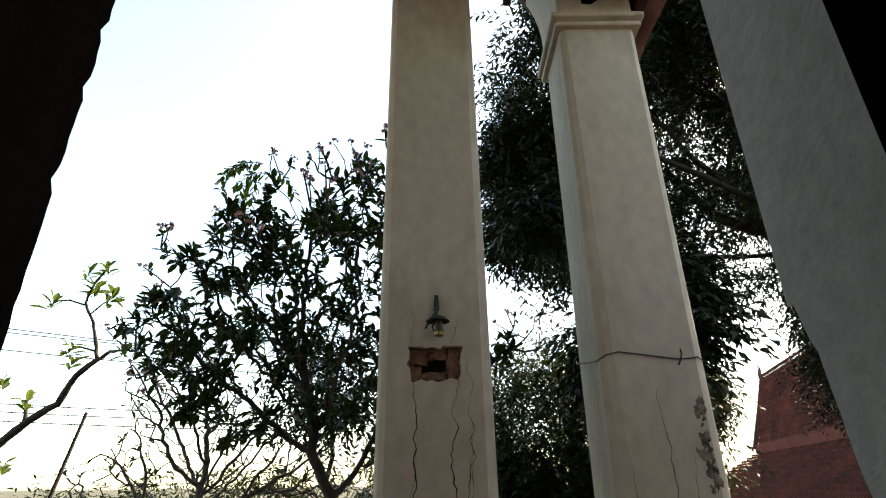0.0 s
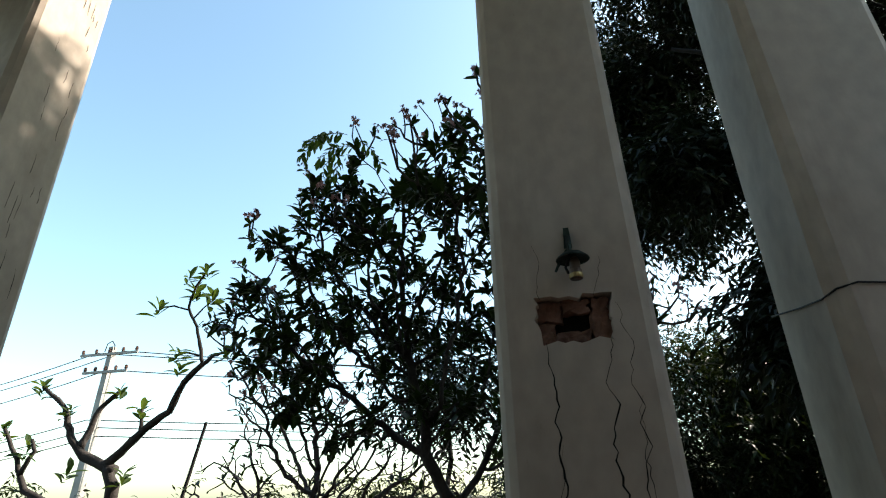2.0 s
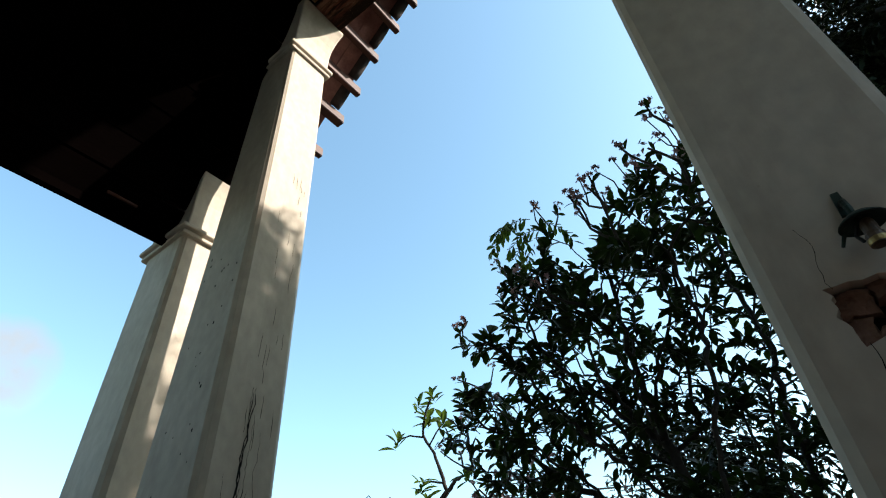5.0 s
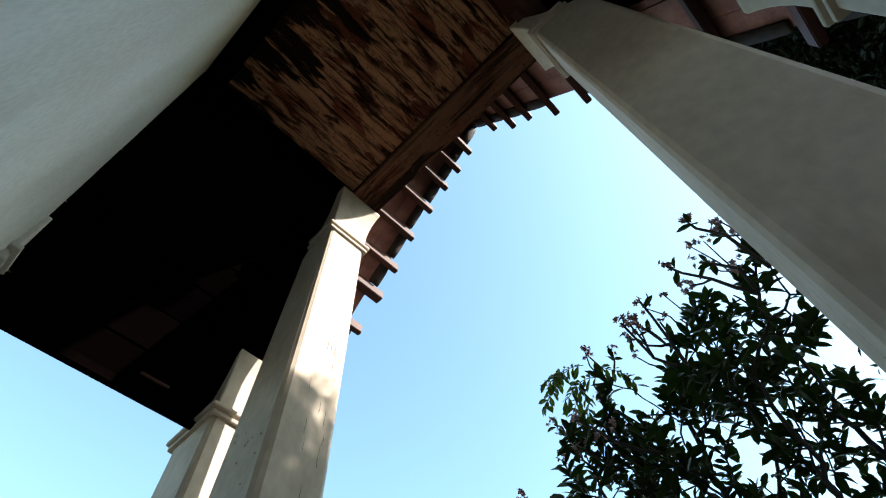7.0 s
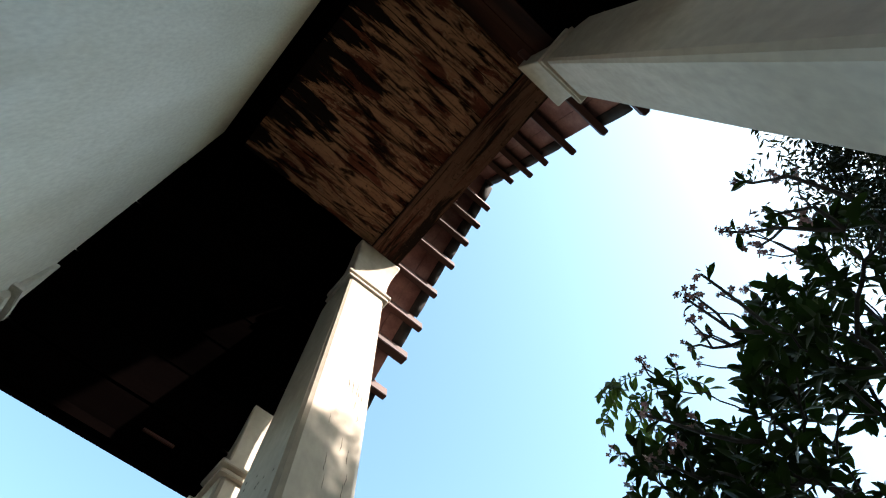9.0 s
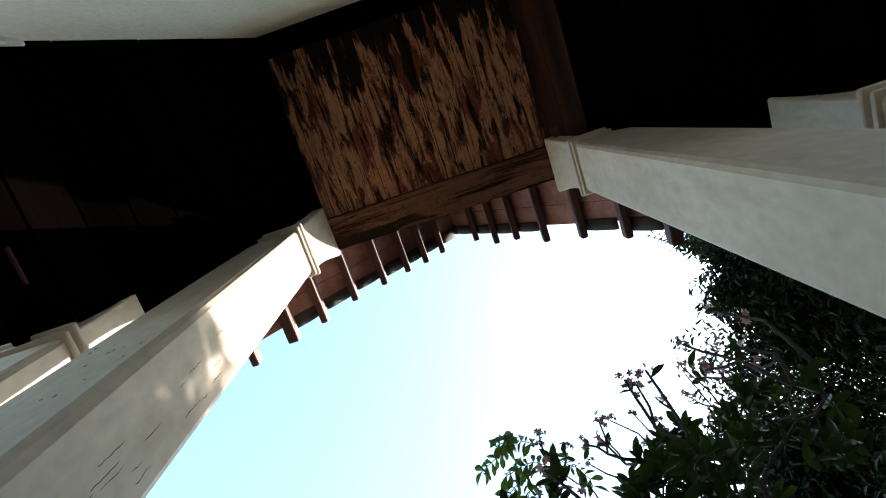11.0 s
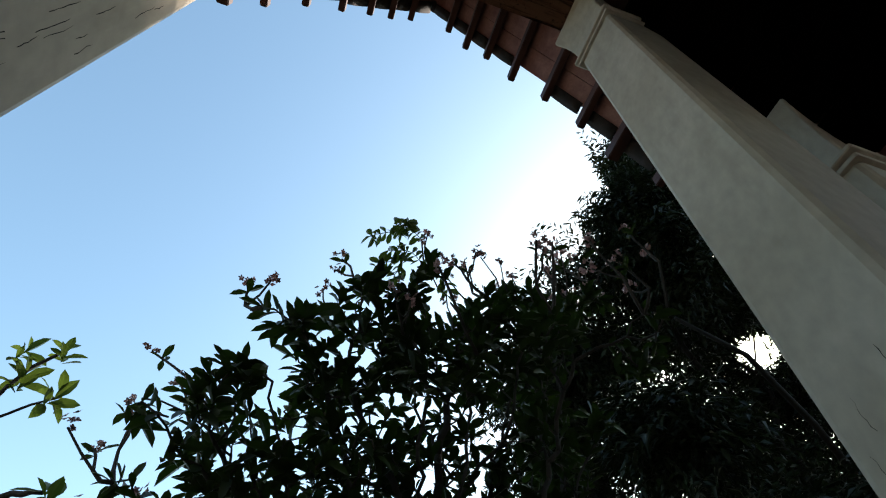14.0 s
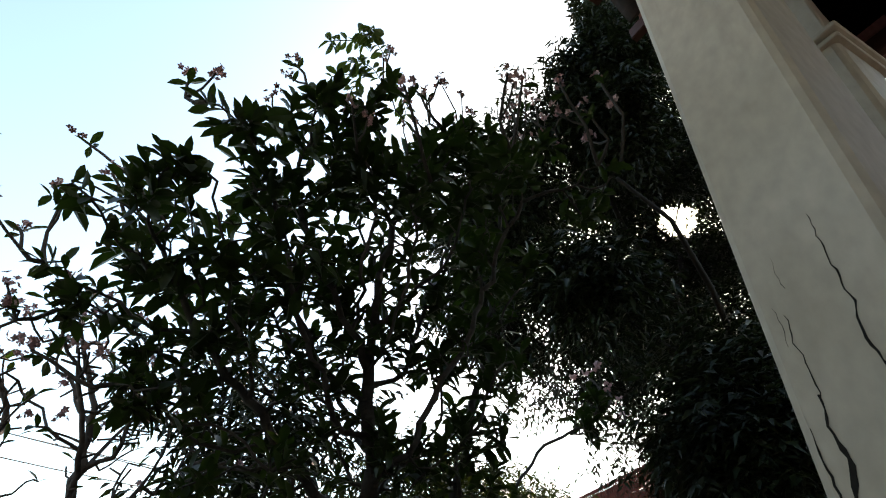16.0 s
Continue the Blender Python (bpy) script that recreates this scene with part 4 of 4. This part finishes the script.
# Eastern lumps, mostly unseen, are added to block sun and sky from the porch.
BIG_LUMPS = [((1.25, 5.0, 4.15), (0.38, 0.4, 0.32)), ((0.95, 6.6, 5.0), (0.4, 0.5, 0.9)), ((1.05, 6.5, 5.9), (0.35, 0.5, 0.5)), ((1.75, 4.25, 2.75), (0.25, 0.25, 0.3)), ((1.5, 4.3, 2.45), (0.22, 0.25, 0.25)), ((1.95, 4.45, 3.05), (0.25, 0.25, 0.3)), ((2.15, 4.75, 8.5), (0.55, 0.5, 0.9)), ((2.7, 4.8, 9.5), (0.8, 0.6, 0.9)), ((1.80, 4.70, 7.6), (0.42, 0.4, 0.7)), ((4.3, 6.2, 6.8), (0.9, 0.8, 0.8)), ((5.0, 6.0, 6.4), (0.9, 0.8, 0.9)), ((4.6, 5.8, 7.5), (1.0, 0.8, 0.8)), ((3.6, 6.2, 7.6), (0.9, 0.8, 0.9)), ((5.6, 4.6, 7.6), (1.5, 1.3, 1.4)), ((4.6, 4.5, 6.4), (1.1, 0.9, 1.3)), ((5.6, 7.4, 3.7), (0.8, 0.9, 1.1)), ((1.6, 6.7, 4.9), (0.75, 0.9, 1.15)), ((3.2, 7.0, 4.3), (1.2, 1.0, 0.9)), ((1.75, 4.7, 6.5), (0.45, 0.45, 0.8)), ((1.3, 6.6, 6.4), (0.7, 0.9, 1.3)), ((6.2, 3.4, 5.2), (1.8, 1.8, 2.4)), ((6.0, 4.6, 3.2), (1.6, 1.4, 1.6)), ((2.6, 5.2, 7.6), (0.9, 0.8, 1.0)), ((3.4, 5.4, 7.0), (1.2, 1.0, 1.6)), ((5.9, 5.9, 2.9), (1.2, 1.0, 1.5)), ((5.6, 5.6, 5.4), (1.2, 1.1, 1.6)), ((3.2, 7.0, 7.2), (2.2, 2.0, 2.2)), ((1.75, 6.4, 6.6), (0.95, 1.1, 1.6)), ((2.0, 5.5, 7.0), (1.1, 1.0, 1.3)), ((1.75, 5.0, 7.1), (0.75, 0.6, 1.0)), ((4.6, 6.8, 6.0), (2.0, 1.8, 2.0)), ((3.0, 6.6, 4.9), (1.9, 1.5, 1.2)), ((6.0, 8.0, 6.5), (2.0, 2.0, 2.4)), ((4.4, 5.2, 4.6), (1.3, 1.1, 1.2))]
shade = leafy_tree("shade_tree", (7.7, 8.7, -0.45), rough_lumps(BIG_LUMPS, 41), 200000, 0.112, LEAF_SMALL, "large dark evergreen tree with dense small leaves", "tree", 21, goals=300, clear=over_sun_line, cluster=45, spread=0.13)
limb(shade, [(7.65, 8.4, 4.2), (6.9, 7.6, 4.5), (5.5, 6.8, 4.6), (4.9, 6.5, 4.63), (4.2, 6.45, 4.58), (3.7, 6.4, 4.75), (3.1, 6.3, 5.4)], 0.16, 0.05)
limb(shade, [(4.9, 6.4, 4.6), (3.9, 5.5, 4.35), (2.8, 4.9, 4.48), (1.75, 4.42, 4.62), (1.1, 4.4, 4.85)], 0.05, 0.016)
leafy_tree("bush", (1.9, 9.5, -0.45), [((1.9, 9.5, 2.2), (1.5, 1.2, 1.7)), ((3.3, 9.8, 2.1), (1.2, 1.1, 1.6)), ((0.4, 10.0, 1.3), (1.6, 1.2, 1.2)), ((4.55, 10.4, 3.0), (0.35, 0.5, 0.45))], 120000, 0.115, LEAF_BUSH, "broad yellow-green leafy bush behind the columns", "bush", 31, goals=90)
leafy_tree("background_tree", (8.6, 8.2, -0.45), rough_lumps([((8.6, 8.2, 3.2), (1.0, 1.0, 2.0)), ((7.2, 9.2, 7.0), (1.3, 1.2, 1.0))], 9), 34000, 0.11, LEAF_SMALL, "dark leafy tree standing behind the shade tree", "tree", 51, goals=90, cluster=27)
leafy_tree("bush", (-4.6, 10.0, -0.45), [((-7.4, 9.6, 0.5), (1.2, 0.8, 0.9)), ((-6.0, 9.8, 0.6), (1.0, 0.8, 0.9)), ((-4.9, 10.0, 0.7), (1.0, 0.8, 0.95)), ((-3.4, 10.2, 1.0), (1.0, 0.8, 1.0)), ((-2.0, 10.4, 0.8), (1.0, 0.8, 1.0)), ((-0.8, 10.5, 0.7), (1.0, 0.8, 0.9))], 24000, 0.12, LEAF_BUSH, "low yellow-green shrubs behind the frangipani trees", "bush", 37, goals=60)
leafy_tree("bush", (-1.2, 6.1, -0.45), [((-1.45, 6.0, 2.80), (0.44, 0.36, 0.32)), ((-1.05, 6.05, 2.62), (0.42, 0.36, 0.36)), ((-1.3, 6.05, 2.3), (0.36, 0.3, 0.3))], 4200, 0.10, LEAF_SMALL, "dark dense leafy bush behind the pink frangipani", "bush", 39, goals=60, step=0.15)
leafy_tree("conifer", (7.2, 9.4, -0.45), [((7.2, 9.4, 2.75 + k * 0.34), (0.80 - 0.10 * k, 0.75 - 0.10 * k, 0.34)) for k in range(7)], 26000, 0.10, LEAF_RED, "dark reddish pointed tree in front of the tiled hall", "tree", 33, goals=90, droop=0.1)
leafy_tree("bush", (-7.5, 6.6, -0.45), [((-7.4, 6.6, 1.0), (0.7, 0.6, 0.9)), ((-6.7, 6.9, 0.8), (0.6, 0.5, 0.7))], 3500, 0.10, LEAF_BUSH, "pale green shrub behind the porch", "bush", 35, goals=40)


# details on the columns
def carve(ob, verts, faces):
    """Cut a closed shape out of a mesh."""
    bm = bmesh.new()
    bv = [bm.verts.new(p) for p in verts]
    for q in faces:
        bm.faces.new([bv[i] for i in q])
    cutter = part("cutter", bm, BRICK)
    cutter.matrix_world = Matrix.Translation(ob.parent.location) if ob.parent else Matrix()
    mod = ob.modifiers.new("carve", "BOOLEAN")
    mod.operation, mod.object, mod.solver = "DIFFERENCE", cutter, "EXACT"
    bpy.context.view_layer.update()
    me = bpy.data.meshes.new_from_object(ob.evaluated_get(bpy.context.evaluated_depsgraph_get()))
    ob.modifiers.clear()
    ob.data = me
    bpy.data.objects.remove(cutter)


def ragged_loop(rng, w, h, n=9, rough=0.012):
    pts = []
    for k in range(4 * n):
        s, t = divmod(k, n)
        t /= n
        x, z = ((-w + 2 * w * t, -h), (w, -h + 2 * h * t), (w - 2 * w * t, h), (-w, h - 2 * h * t))[s]
        pts.append((x + rng.uniform(-rough, rough), z + rng.uniform(-rough, rough) * 0.8))
    return pts


def brick_patch():
    rng = random.Random(2)
    cx, cz = 0.007, 2.005
    loop = ragged_loop(rng, 0.120, 0.074, 9, 0.013)
    carve(shaft_a, *loft([[(cx + x * k, yy, cz + z * k) for x, z in loop] for yy, k in ((-0.30, 1.04), (-0.150, 0.97))]))
    for x0, x1, z0, z1 in ((-0.118, -0.062, -0.07, -0.004), (0.058, 0.118, -0.075, 0.012), (-0.058, 0.05, -0.078, -0.034), (-0.118, -0.04, 0.004, 0.074), (-0.034, 0.052, 0.032, 0.074), (0.06, 0.116, 0.022, 0.076)):
        bm = bmesh.new()
        front = -0.220 + rng.uniform(0, 0.022)
        vs = add_box(bm, cx + x0, cx + x1, front, -0.14, cz + z0, cz + z1)
        bmesh.ops.subdivide_edges(bm, edges=bm.edges[:], cuts=2, use_grid_fill=True)
        for v in bm.verts:
            v.co += Vector((rng.uniform(-0.008, 0.008), rng.uniform(-0.007, 0.007), rng.uniform(-0.009, 0.009)))
        part("brick", bm, BRICK, col_a, "broken reddish brick")
    # Near-black plate that paints the shade deep in the broken brickwork.
    box("slot_shade", cx - 0.09, cx + 0.085, -0.153, -0.148, cz - 0.05, cz + 0.05, CRACK, col_a, "near-black plate for the shade in the brick hollow")


brick_patch()


def worn_edge():
    """Crumbled, mossy plaster chips along one corner of the outer column."""
    rng = random.Random(12)
    pieces = []
    for _ in range(110):
        z = 0.9 + 0.95 * rng.random() ** 1.4
        hw, hd = 0.254 - 0.0054 * z, 0.249 - 0.0054 * z
        u, r = hw - 0.068 - abs(rng.gauss(0, 0.020)), 0.004 + 0.024 * rng.random() ** 2.2
        spin = [(2 * math.pi * i / 13, rng.uniform(0.35, 1.25)) for i in range(13)]
        ring = lambda y, k: [(u + r * q * k * math.cos(t), y, z + r * q * k * 1.5 * math.sin(t)) for t, q in spin]
        pieces.append(loft([ring(-hd + 0.004, 1.0), ring(-hd - 0.001, 1.0), ring(-hd - rng.uniform(0.002, 0.006), 0.6)]))
    link("eroded_corner", *joined(pieces), MOSSY, col_b, "crumbled dark mossy plaster corner")


worn_edge()


def crack(parent, axis, face, u, z, length, seed, width=0.004, wander=0.5, slope=0.0):
    """A thin dark ragged line running down a face: axis 'y' for a face across y, 'x' across x."""
    rng = random.Random(seed)
    start = u
    n = max(6, int(length / 0.022))
    left, right, drift = [], [], 0.0
    for i in range(n + 1):
        k = i / n
        drift = drift * 0.93 + rng.uniform(-0.016, 0.016) * wander
        u = start + drift
        w = width * rng.uniform(0.5, 1.3) * (0.25 + 1.5 * k * (1.3 - k))
        zz = z - length * k
        for lst, q in ((left, u - w / 2), (right, u + w / 2)):
            f0 = face + slope * (zz - 2.0)
            lst.append((q, f0, zz) if axis == "y" else (f0, q, zz))
    v = left + right
    f = [(i, i + 1, n + 2 + i, n + 1 + i) for i in range(n)]
    return link("crack", v, f, CRACK, parent, "dark jagged crack in the plaster")


def face_at(hd, z, ring_z, taper=0.022):
    k = max(0.0, (z - 0.02) / (ring_z - 0.02))
    return hd + taper * (1 - k) - 0.36 * taper


FA = -0.2388 - 0.002
for u, z, ln, w in ((-0.098, 1.93, 0.85, 0.007), (-0.095, 2.28, 0.2, 0.002), (0.120, 1.93, 0.9, 0.006), (0.150, 2.05, 1.0, 0.0035), (0.120, 2.22, 0.16, 0.002), (-0.060, 1.62, 0.5, 0.0025), (0.185, 1.75, 0.6, 0.0025)):
    crack(col_a, "y", FA, u, z, ln, int(u * 1000) + 500, w * 1.15, 0.8, slope=0.0031)
for u, z, ln, w in ((-0.02, 1.88, 0.9, 0.005), (-0.19, 1.62, 0.6, 0.003), (0.10, 1.60, 0.5, 0.003)):
    crack(col_b, "y", -face_at(0.235, 2.0, 4.08) - 0.002, u, z, ln, int(u * 1000) + 700, w, slope=0.0054)
FD = 0.3184 + 0.002
rngd = random.Random(17)
for k in range(9):
    u, z = rngd.uniform(-0.12, 0.13), rngd.uniform(1.9, 2.7)
    crack(col_d, "x", FD, u, z, rngd.uniform(0.6, 1.3), 900 + k, rngd.uniform(0.004, 0.012), slope=-0.02281)
crack(col_d, "x", FD, 0.13, 1.78, 1.1, 931, 0.030, 0.35, -0.02281)
crack(col_d, "x", FD, 0.02, 2.0, 1.0, 933, 0.012, 0.5, -0.02281)
for k in range(26):
    u, z = rngd.uniform(-0.05, 0.15), rngd.uniform(2.4, 4.6)
    crack(col_d, "x", FD, u, z, rngd.uniform(0.06, 0.2), 940 + k, 0.004, 0.2, -0.02281)
# flat marks painting the shade of pits where plaster has flaked from the face towards the hall
for k in range(30):
    u, z, r = rngd.uniform(-0.2, 0.2), rngd.uniform(1.9, 3.9), rngd.uniform(0.005, 0.011)
    y = -0.2565 + 0.00793 * z - 0.0015
    v = [(u + r * rngd.uniform(0.5, 1.2) * math.cos(q), y, z + r * rngd.uniform(0.6, 1.6) * math.sin(q)) for q in (2 * math.pi * i / 7 for i in range(7))]
    link("pit", v, [tuple(range(7))], CRACK, col_d, "small flat mark with a pit's shade in its colour")
FI = -0.2565 - 0.002
for u, z, ln, w, seed in ((-0.06, 2.46, 0.75, 0.008, 981), (0.135, 2.18, 0.28, 0.006, 982), (0.130, 1.92, 0.75, 0.024, 983), (0.185, 1.84, 0.22, 0.008, 984), (0.165, 2.22, 0.14, 0.003, 985), (0.11, 2.38, 0.12, 0.002, 986), (-0.10, 2.0, 0.10, 0.004, 987)):
    crack(col_a, "x", FI, u, z, ln, seed, w, slope=0.0008)


def lamp_holder():
    lamp = empty("wall_lamp", "oxidised green lamp bracket with bare socket on the column", "lamp", at=(-0.035, 2.430, 2.20))
    lamp.scale = (1.15, 1.15, 1.15)
    link("bracket", *tube([(0.0, 0.012, 0.085), (0.002, -0.02, 0.075), (0.0, -0.045, 0.04), (0.0, -0.055, 0.0)], [0.007, 0.008, 0.008, 0.007], 8), GREEN_METAL, lamp)
    link("mount_plate", *loft([[(x, y, z) for x, z in ((-0.012, 0.05), (0.012, 0.05), (0.008, 0.115), (-0.008, 0.115))] for y in (0.012, -0.004)]), GREEN_METAL, lamp)
    link("shade", *lathe([(0.008, 0.012), (0.03, 0.004), (0.046, -0.010), (0.048, -0.014), (0.042, -0.010), (0.008, 0.004)], 24, (0.006, -0.055, 0.0)), GREEN_METAL, lamp)
    socket = link("socket", *lathe([(0.010, 0.0), (0.015, -0.012), (0.015, -0.035), (0.018, -0.040), (0.018, -0.065), (0.013, -0.067)], 16, (0.010, -0.055, -0.008)), BAKELITE, lamp)
    link("socket_ring", *lathe([(0.0185, 0.0), (0.0195, -0.004), (0.0195, -0.010), (0.0185, -0.013)], 16, (0.010, -0.055, -0.058)), BRASS, socket)
    link("side_arm", *tube([(0.0, -0.04, 0.03), (-0.025, -0.035, 0.0), (-0.045, -0.025, -0.035)], [0.006, 0.006, 0.004], 6), GREEN_METAL, lamp)
    link("lead", *tube([(-0.006, -0.05, -0.01), (-0.016, -0.04, -0.03), (-0.010, -0.045, -0.05)], 0.004, 6), BLACK_WIRE, lamp)


lamp_holder()


def tied_cable():
    pts = []
    hw, hd = 0.247, 0.2435
    for x, y, z in ((-hw, hd, 2.10), (-hw, 0.0, 2.055), (-hw, -hd + 0.07, 2.03), (-hw + 0.025, -hd + 0.02, 2.045), (-hw + 0.08, -hd, 2.055), (-0.10, -hd, 2.047), (0.02, -hd, 2.030), (0.10, -hd - 0.003, 2.018), (0.17, -hd, 2.022), (hw - 0.05, -hd, 2.028), (hw, -hd + 0.06, 2.02), (hw, 0.1, 2.05), (hw, hd, 2.07)):
        pts.append((x, y, z))
    cable = empty("cable", "thin black cable tied round the column", "cable", at=(0.975, 2.70, 0))
    link("loop", *tube(pts, 0.0032, 6), BLACK_WIRE, cable)
    link("knot", *tube([(0.10, -hd - 0.005, 1.99), (0.112, -hd - 0.010, 2.015), (0.122, -hd - 0.007, 2.04), (0.122, -hd - 0.004, 2.065)], 0.0038, 6), BLACK_WIRE, cable)


tied_cable()


def broken_jamb():
    rng = random.Random(6)
    rings, n = [], 16
    for i in range(n + 1):
        z = 0.75 + 0.93 * i / n
        d = 0.02 + 0.05 * math.sin(math.pi * min(1, (n - i) / n + 0.02)) + rng.uniform(-0.012, 0.012)
        rings.append([(DOOR_R - 0.05, WALL_Y - d * 1.3, z), (DOOR_R - 0.05, WALL_Y + 0.05, z), (DOOR_R + d, WALL_Y + 0.05, z), (DOOR_R + d * 0.45, WALL_Y - d * 0.55, z)])
    carve(wall, *loft(rings))
    z = 0.78
    while z < 1.6:
        bm = bmesh.new()
        vs = add_box(bm, DOOR_R + 0.012, DOOR_R + 0.20, WALL_Y - 0.11, WALL_Y - 0.02, z, z + 0.05)
        for v in vs:
            v.co += Vector((rng.uniform(-0.008, 0.008), rng.uniform(-0.008, 0.008), rng.uniform(-0.006, 0.006)))
        part("brick", bm, BRICK, wall, "exposed worn red brick")
        z += 0.062


broken_jamb()


# the tiled hall far behind
def tiled_hall():
    hall = empty("temple_hall", "distant temple hall with two-tiered red clay tile roof", "building", at=(20.7, 32.3, -1.425))
    hall.rotation_euler = (0, 0, radians(-104.5))
    hall.scale = (1.5, 1.5, 1.5)
    L = 15.5

    def tiles(name, y0, z0, y1, z1, rows, cols):
        v, f = [], []
        dy, dz = (y1 - y0) / rows, (z1 - z0) / rows
        w = L / cols
        for r in range(rows):
            for c in range(cols):
                o = len(v)
                x, a = c * w + (r % 2) * w / 2, (y0 + dy * r, z0 + dz * r)
                b = (a[0] + dy * 1.12, a[1] + dz * 1.12)
                for (yy, zz), lift in ((a, -0.01), (b, 0.085)):
                    v += [(x + 0.008, yy, zz + lift), (x + w * 0.5, yy - 0.03, zz + lift + 0.05), (x + w - 0.008, yy, zz + lift)]
                v += [(x + 0.01, b[0], b[1]), (x + w * 0.5, b[0], b[1]), (x + w - 0.01, b[0], b[1])]
                f += [(o, o + 1, o + 4, o + 3), (o + 1, o + 2, o + 5, o + 4), (o + 3, o + 4, o + 7, o + 6), (o + 4, o + 5, o + 8, o + 7)]
        ob = link(name, v, f, ROOF_TILE, hall)
        ob["kind"] = "stuff"

    tiles("upper_tiles", -1.10, 5.80, -1.75, 3.25, 15, 120)
    tiles("lower_tiles", -1.85, 2.85, -4.8, 1.20, 15, 120)
    bm = bmesh.new()
    add_box(bm, -0.1, L, -1.86, -1.70, 2.74, 3.22, 0.02)
    part("fascia", bm, FASCIA, hall, "dull pink fascia band")
    link("roof_core", *loft([[(x, y, z) for y, z in ((0, 5.75), (-1.05, 5.70), (-1.72, 3.15), (-1.72, 2.75), (-4.7, 1.05), (4.7, 1.05), (1.72, 3.05))] for x in (0.05, L)]), RED_WOOD, hall)
    link("bargeboard", *loft([[(x, y, z) for y, z in ((-1.05, 5.85), (-1.95, 3.10), (-1.82, 3.02), (-0.95, 5.65))] for x in (-0.12, 0.06)]), RED_WOOD, hall, "dark red bargeboard")
    link("finial", *tube([(-0.05, -1.0, 5.6), (-0.12, -1.05, 5.9), (-0.10, -1.0, 6.15), (-0.22, -1.1, 6.4)], [0.10, 0.08, 0.05, 0.012], 8), RED_WOOD, hall, "dark curved roof finial")
    box("hall_wall", 0.6, L - 0.5, -3.2, 3.2, 0.0, 1.75, PLASTER, hall, bevel=0.02)


tiled_hall()


def utility_pole():
    at = (-17.2, 18.2, -0.45)
    pole = empty("utility_pole", "grey concrete utility pole with crossarm and insulators", "pole", at=at)
    link("shaft", *loft([[(sx * r, sy * r, z) for sx, sy in ((-1, -1), (1, -1), (1, 1), (-1, 1))] for z, r in ((0, 0.17), (7.5, 0.10))]), CONCRETE, pole)
    for z, half in ((7.15, 1.3), (6.45, 1.0)):
        arm = box("crossarm", -half * 1.0, half * 1.0, -0.16, -0.09, z, z + 0.1, CONCRETE, pole, bevel=0.008)
        for k in range(5):
            x = -half + 0.08 + (2 * half - 0.16) * k / 4
            link("insulator", *lathe([(0.02, 0), (0.06, 0.02), (0.045, 0.05), (0.07, 0.07), (0.05, 0.11), (0.06, 0.14), (0.02, 0.18)], 10, (x, -0.12, z + 0.1)), PORCELAIN, arm)
    link("earth_loop", *tube([(-0.25, -0.1, 7.3), (-0.2, -0.1, 7.62), (0.0, -0.1, 7.72), (0.15, -0.1, 7.55), (0.18, -0.1, 7.35)], 0.02, 6), BLACK_WIRE, pole)

    def wire(a, b, sag):
        pts = [Vector(a).lerp(Vector(b), k / 14) - Vector((0, 0, sag * 4 * (k / 14) * (1 - k / 14))) for k in range(15)]
        ob = link("power_line", *tube([tuple(p) for p in pts], 0.02, 5), BLACK_WIRE)
        tagged(ob, "thin black overhead power line running from the pole", "cable", "overhead lines")

    for dx, z, zz in ((-0.7, 6.85, 6.7), (0.6, 6.85, 6.3), (0.0, 6.15, 5.6), (-0.4, 4.3, 4.2), (0.2, 4.0, 3.8), (0.2, 3.7, 3.4)):
        wire((at[0] + dx, at[1], z), (26, 44, zz + 4.0), 1.2)
        wire((at[0] + dx, at[1], z), (-52, 26, zz - 0.2), 1.0)


utility_pole()


def flag_on_pole():
    flag = empty("flag", "small faded red pennant on a thin pole", "flag", at=(-7.3, 6.48, -0.45))
    link("pole", *tube([(0, 0, 0), (0.02, 0, 2.92)], [0.016, 0.012], 8), BARK, flag)
    rings = []
    for i in range(9):
        k = i / 8
        y = 0.02 * math.sin(7 * k)
        rings.append([(0.01 - 0.10 * k, y - 0.003, 2.90 - 1.0 * k), (0.02 + 0.12 * k, y - 0.003, 2.88 - 1.0 * k), (0.02 + 0.12 * k, y + 0.003, 2.88 - 1.0 * k), (0.01 - 0.10 * k, y + 0.003, 2.90 - 1.0 * k)])
    link("cloth", *loft(rings), RED_CLOTH, flag)


flag_on_pole()
stick = link("bamboo_pole", *tube([(-4.62, 6.55, -0.45), (-4.55, 6.6, 1.0), (-4.36, 6.7, 2.35)], [0.03, 0.025, 0.018], 8), BARK_DARK)
tagged(stick, "thin dark bamboo pole standing among the trees", "pole")
# Thin red strip added in place of a sunlit streak on the soffit.
batten = box("eave_lit_strip", RIDGE_X - 2.462, RIDGE_X - 2.44, 1.78, 2.02, 4.43, 4.455, RED_WOOD, bevel=0.004)
tagged(batten, "thin red strip standing in for a sunlit streak under the eave", "batten", kind="structure")
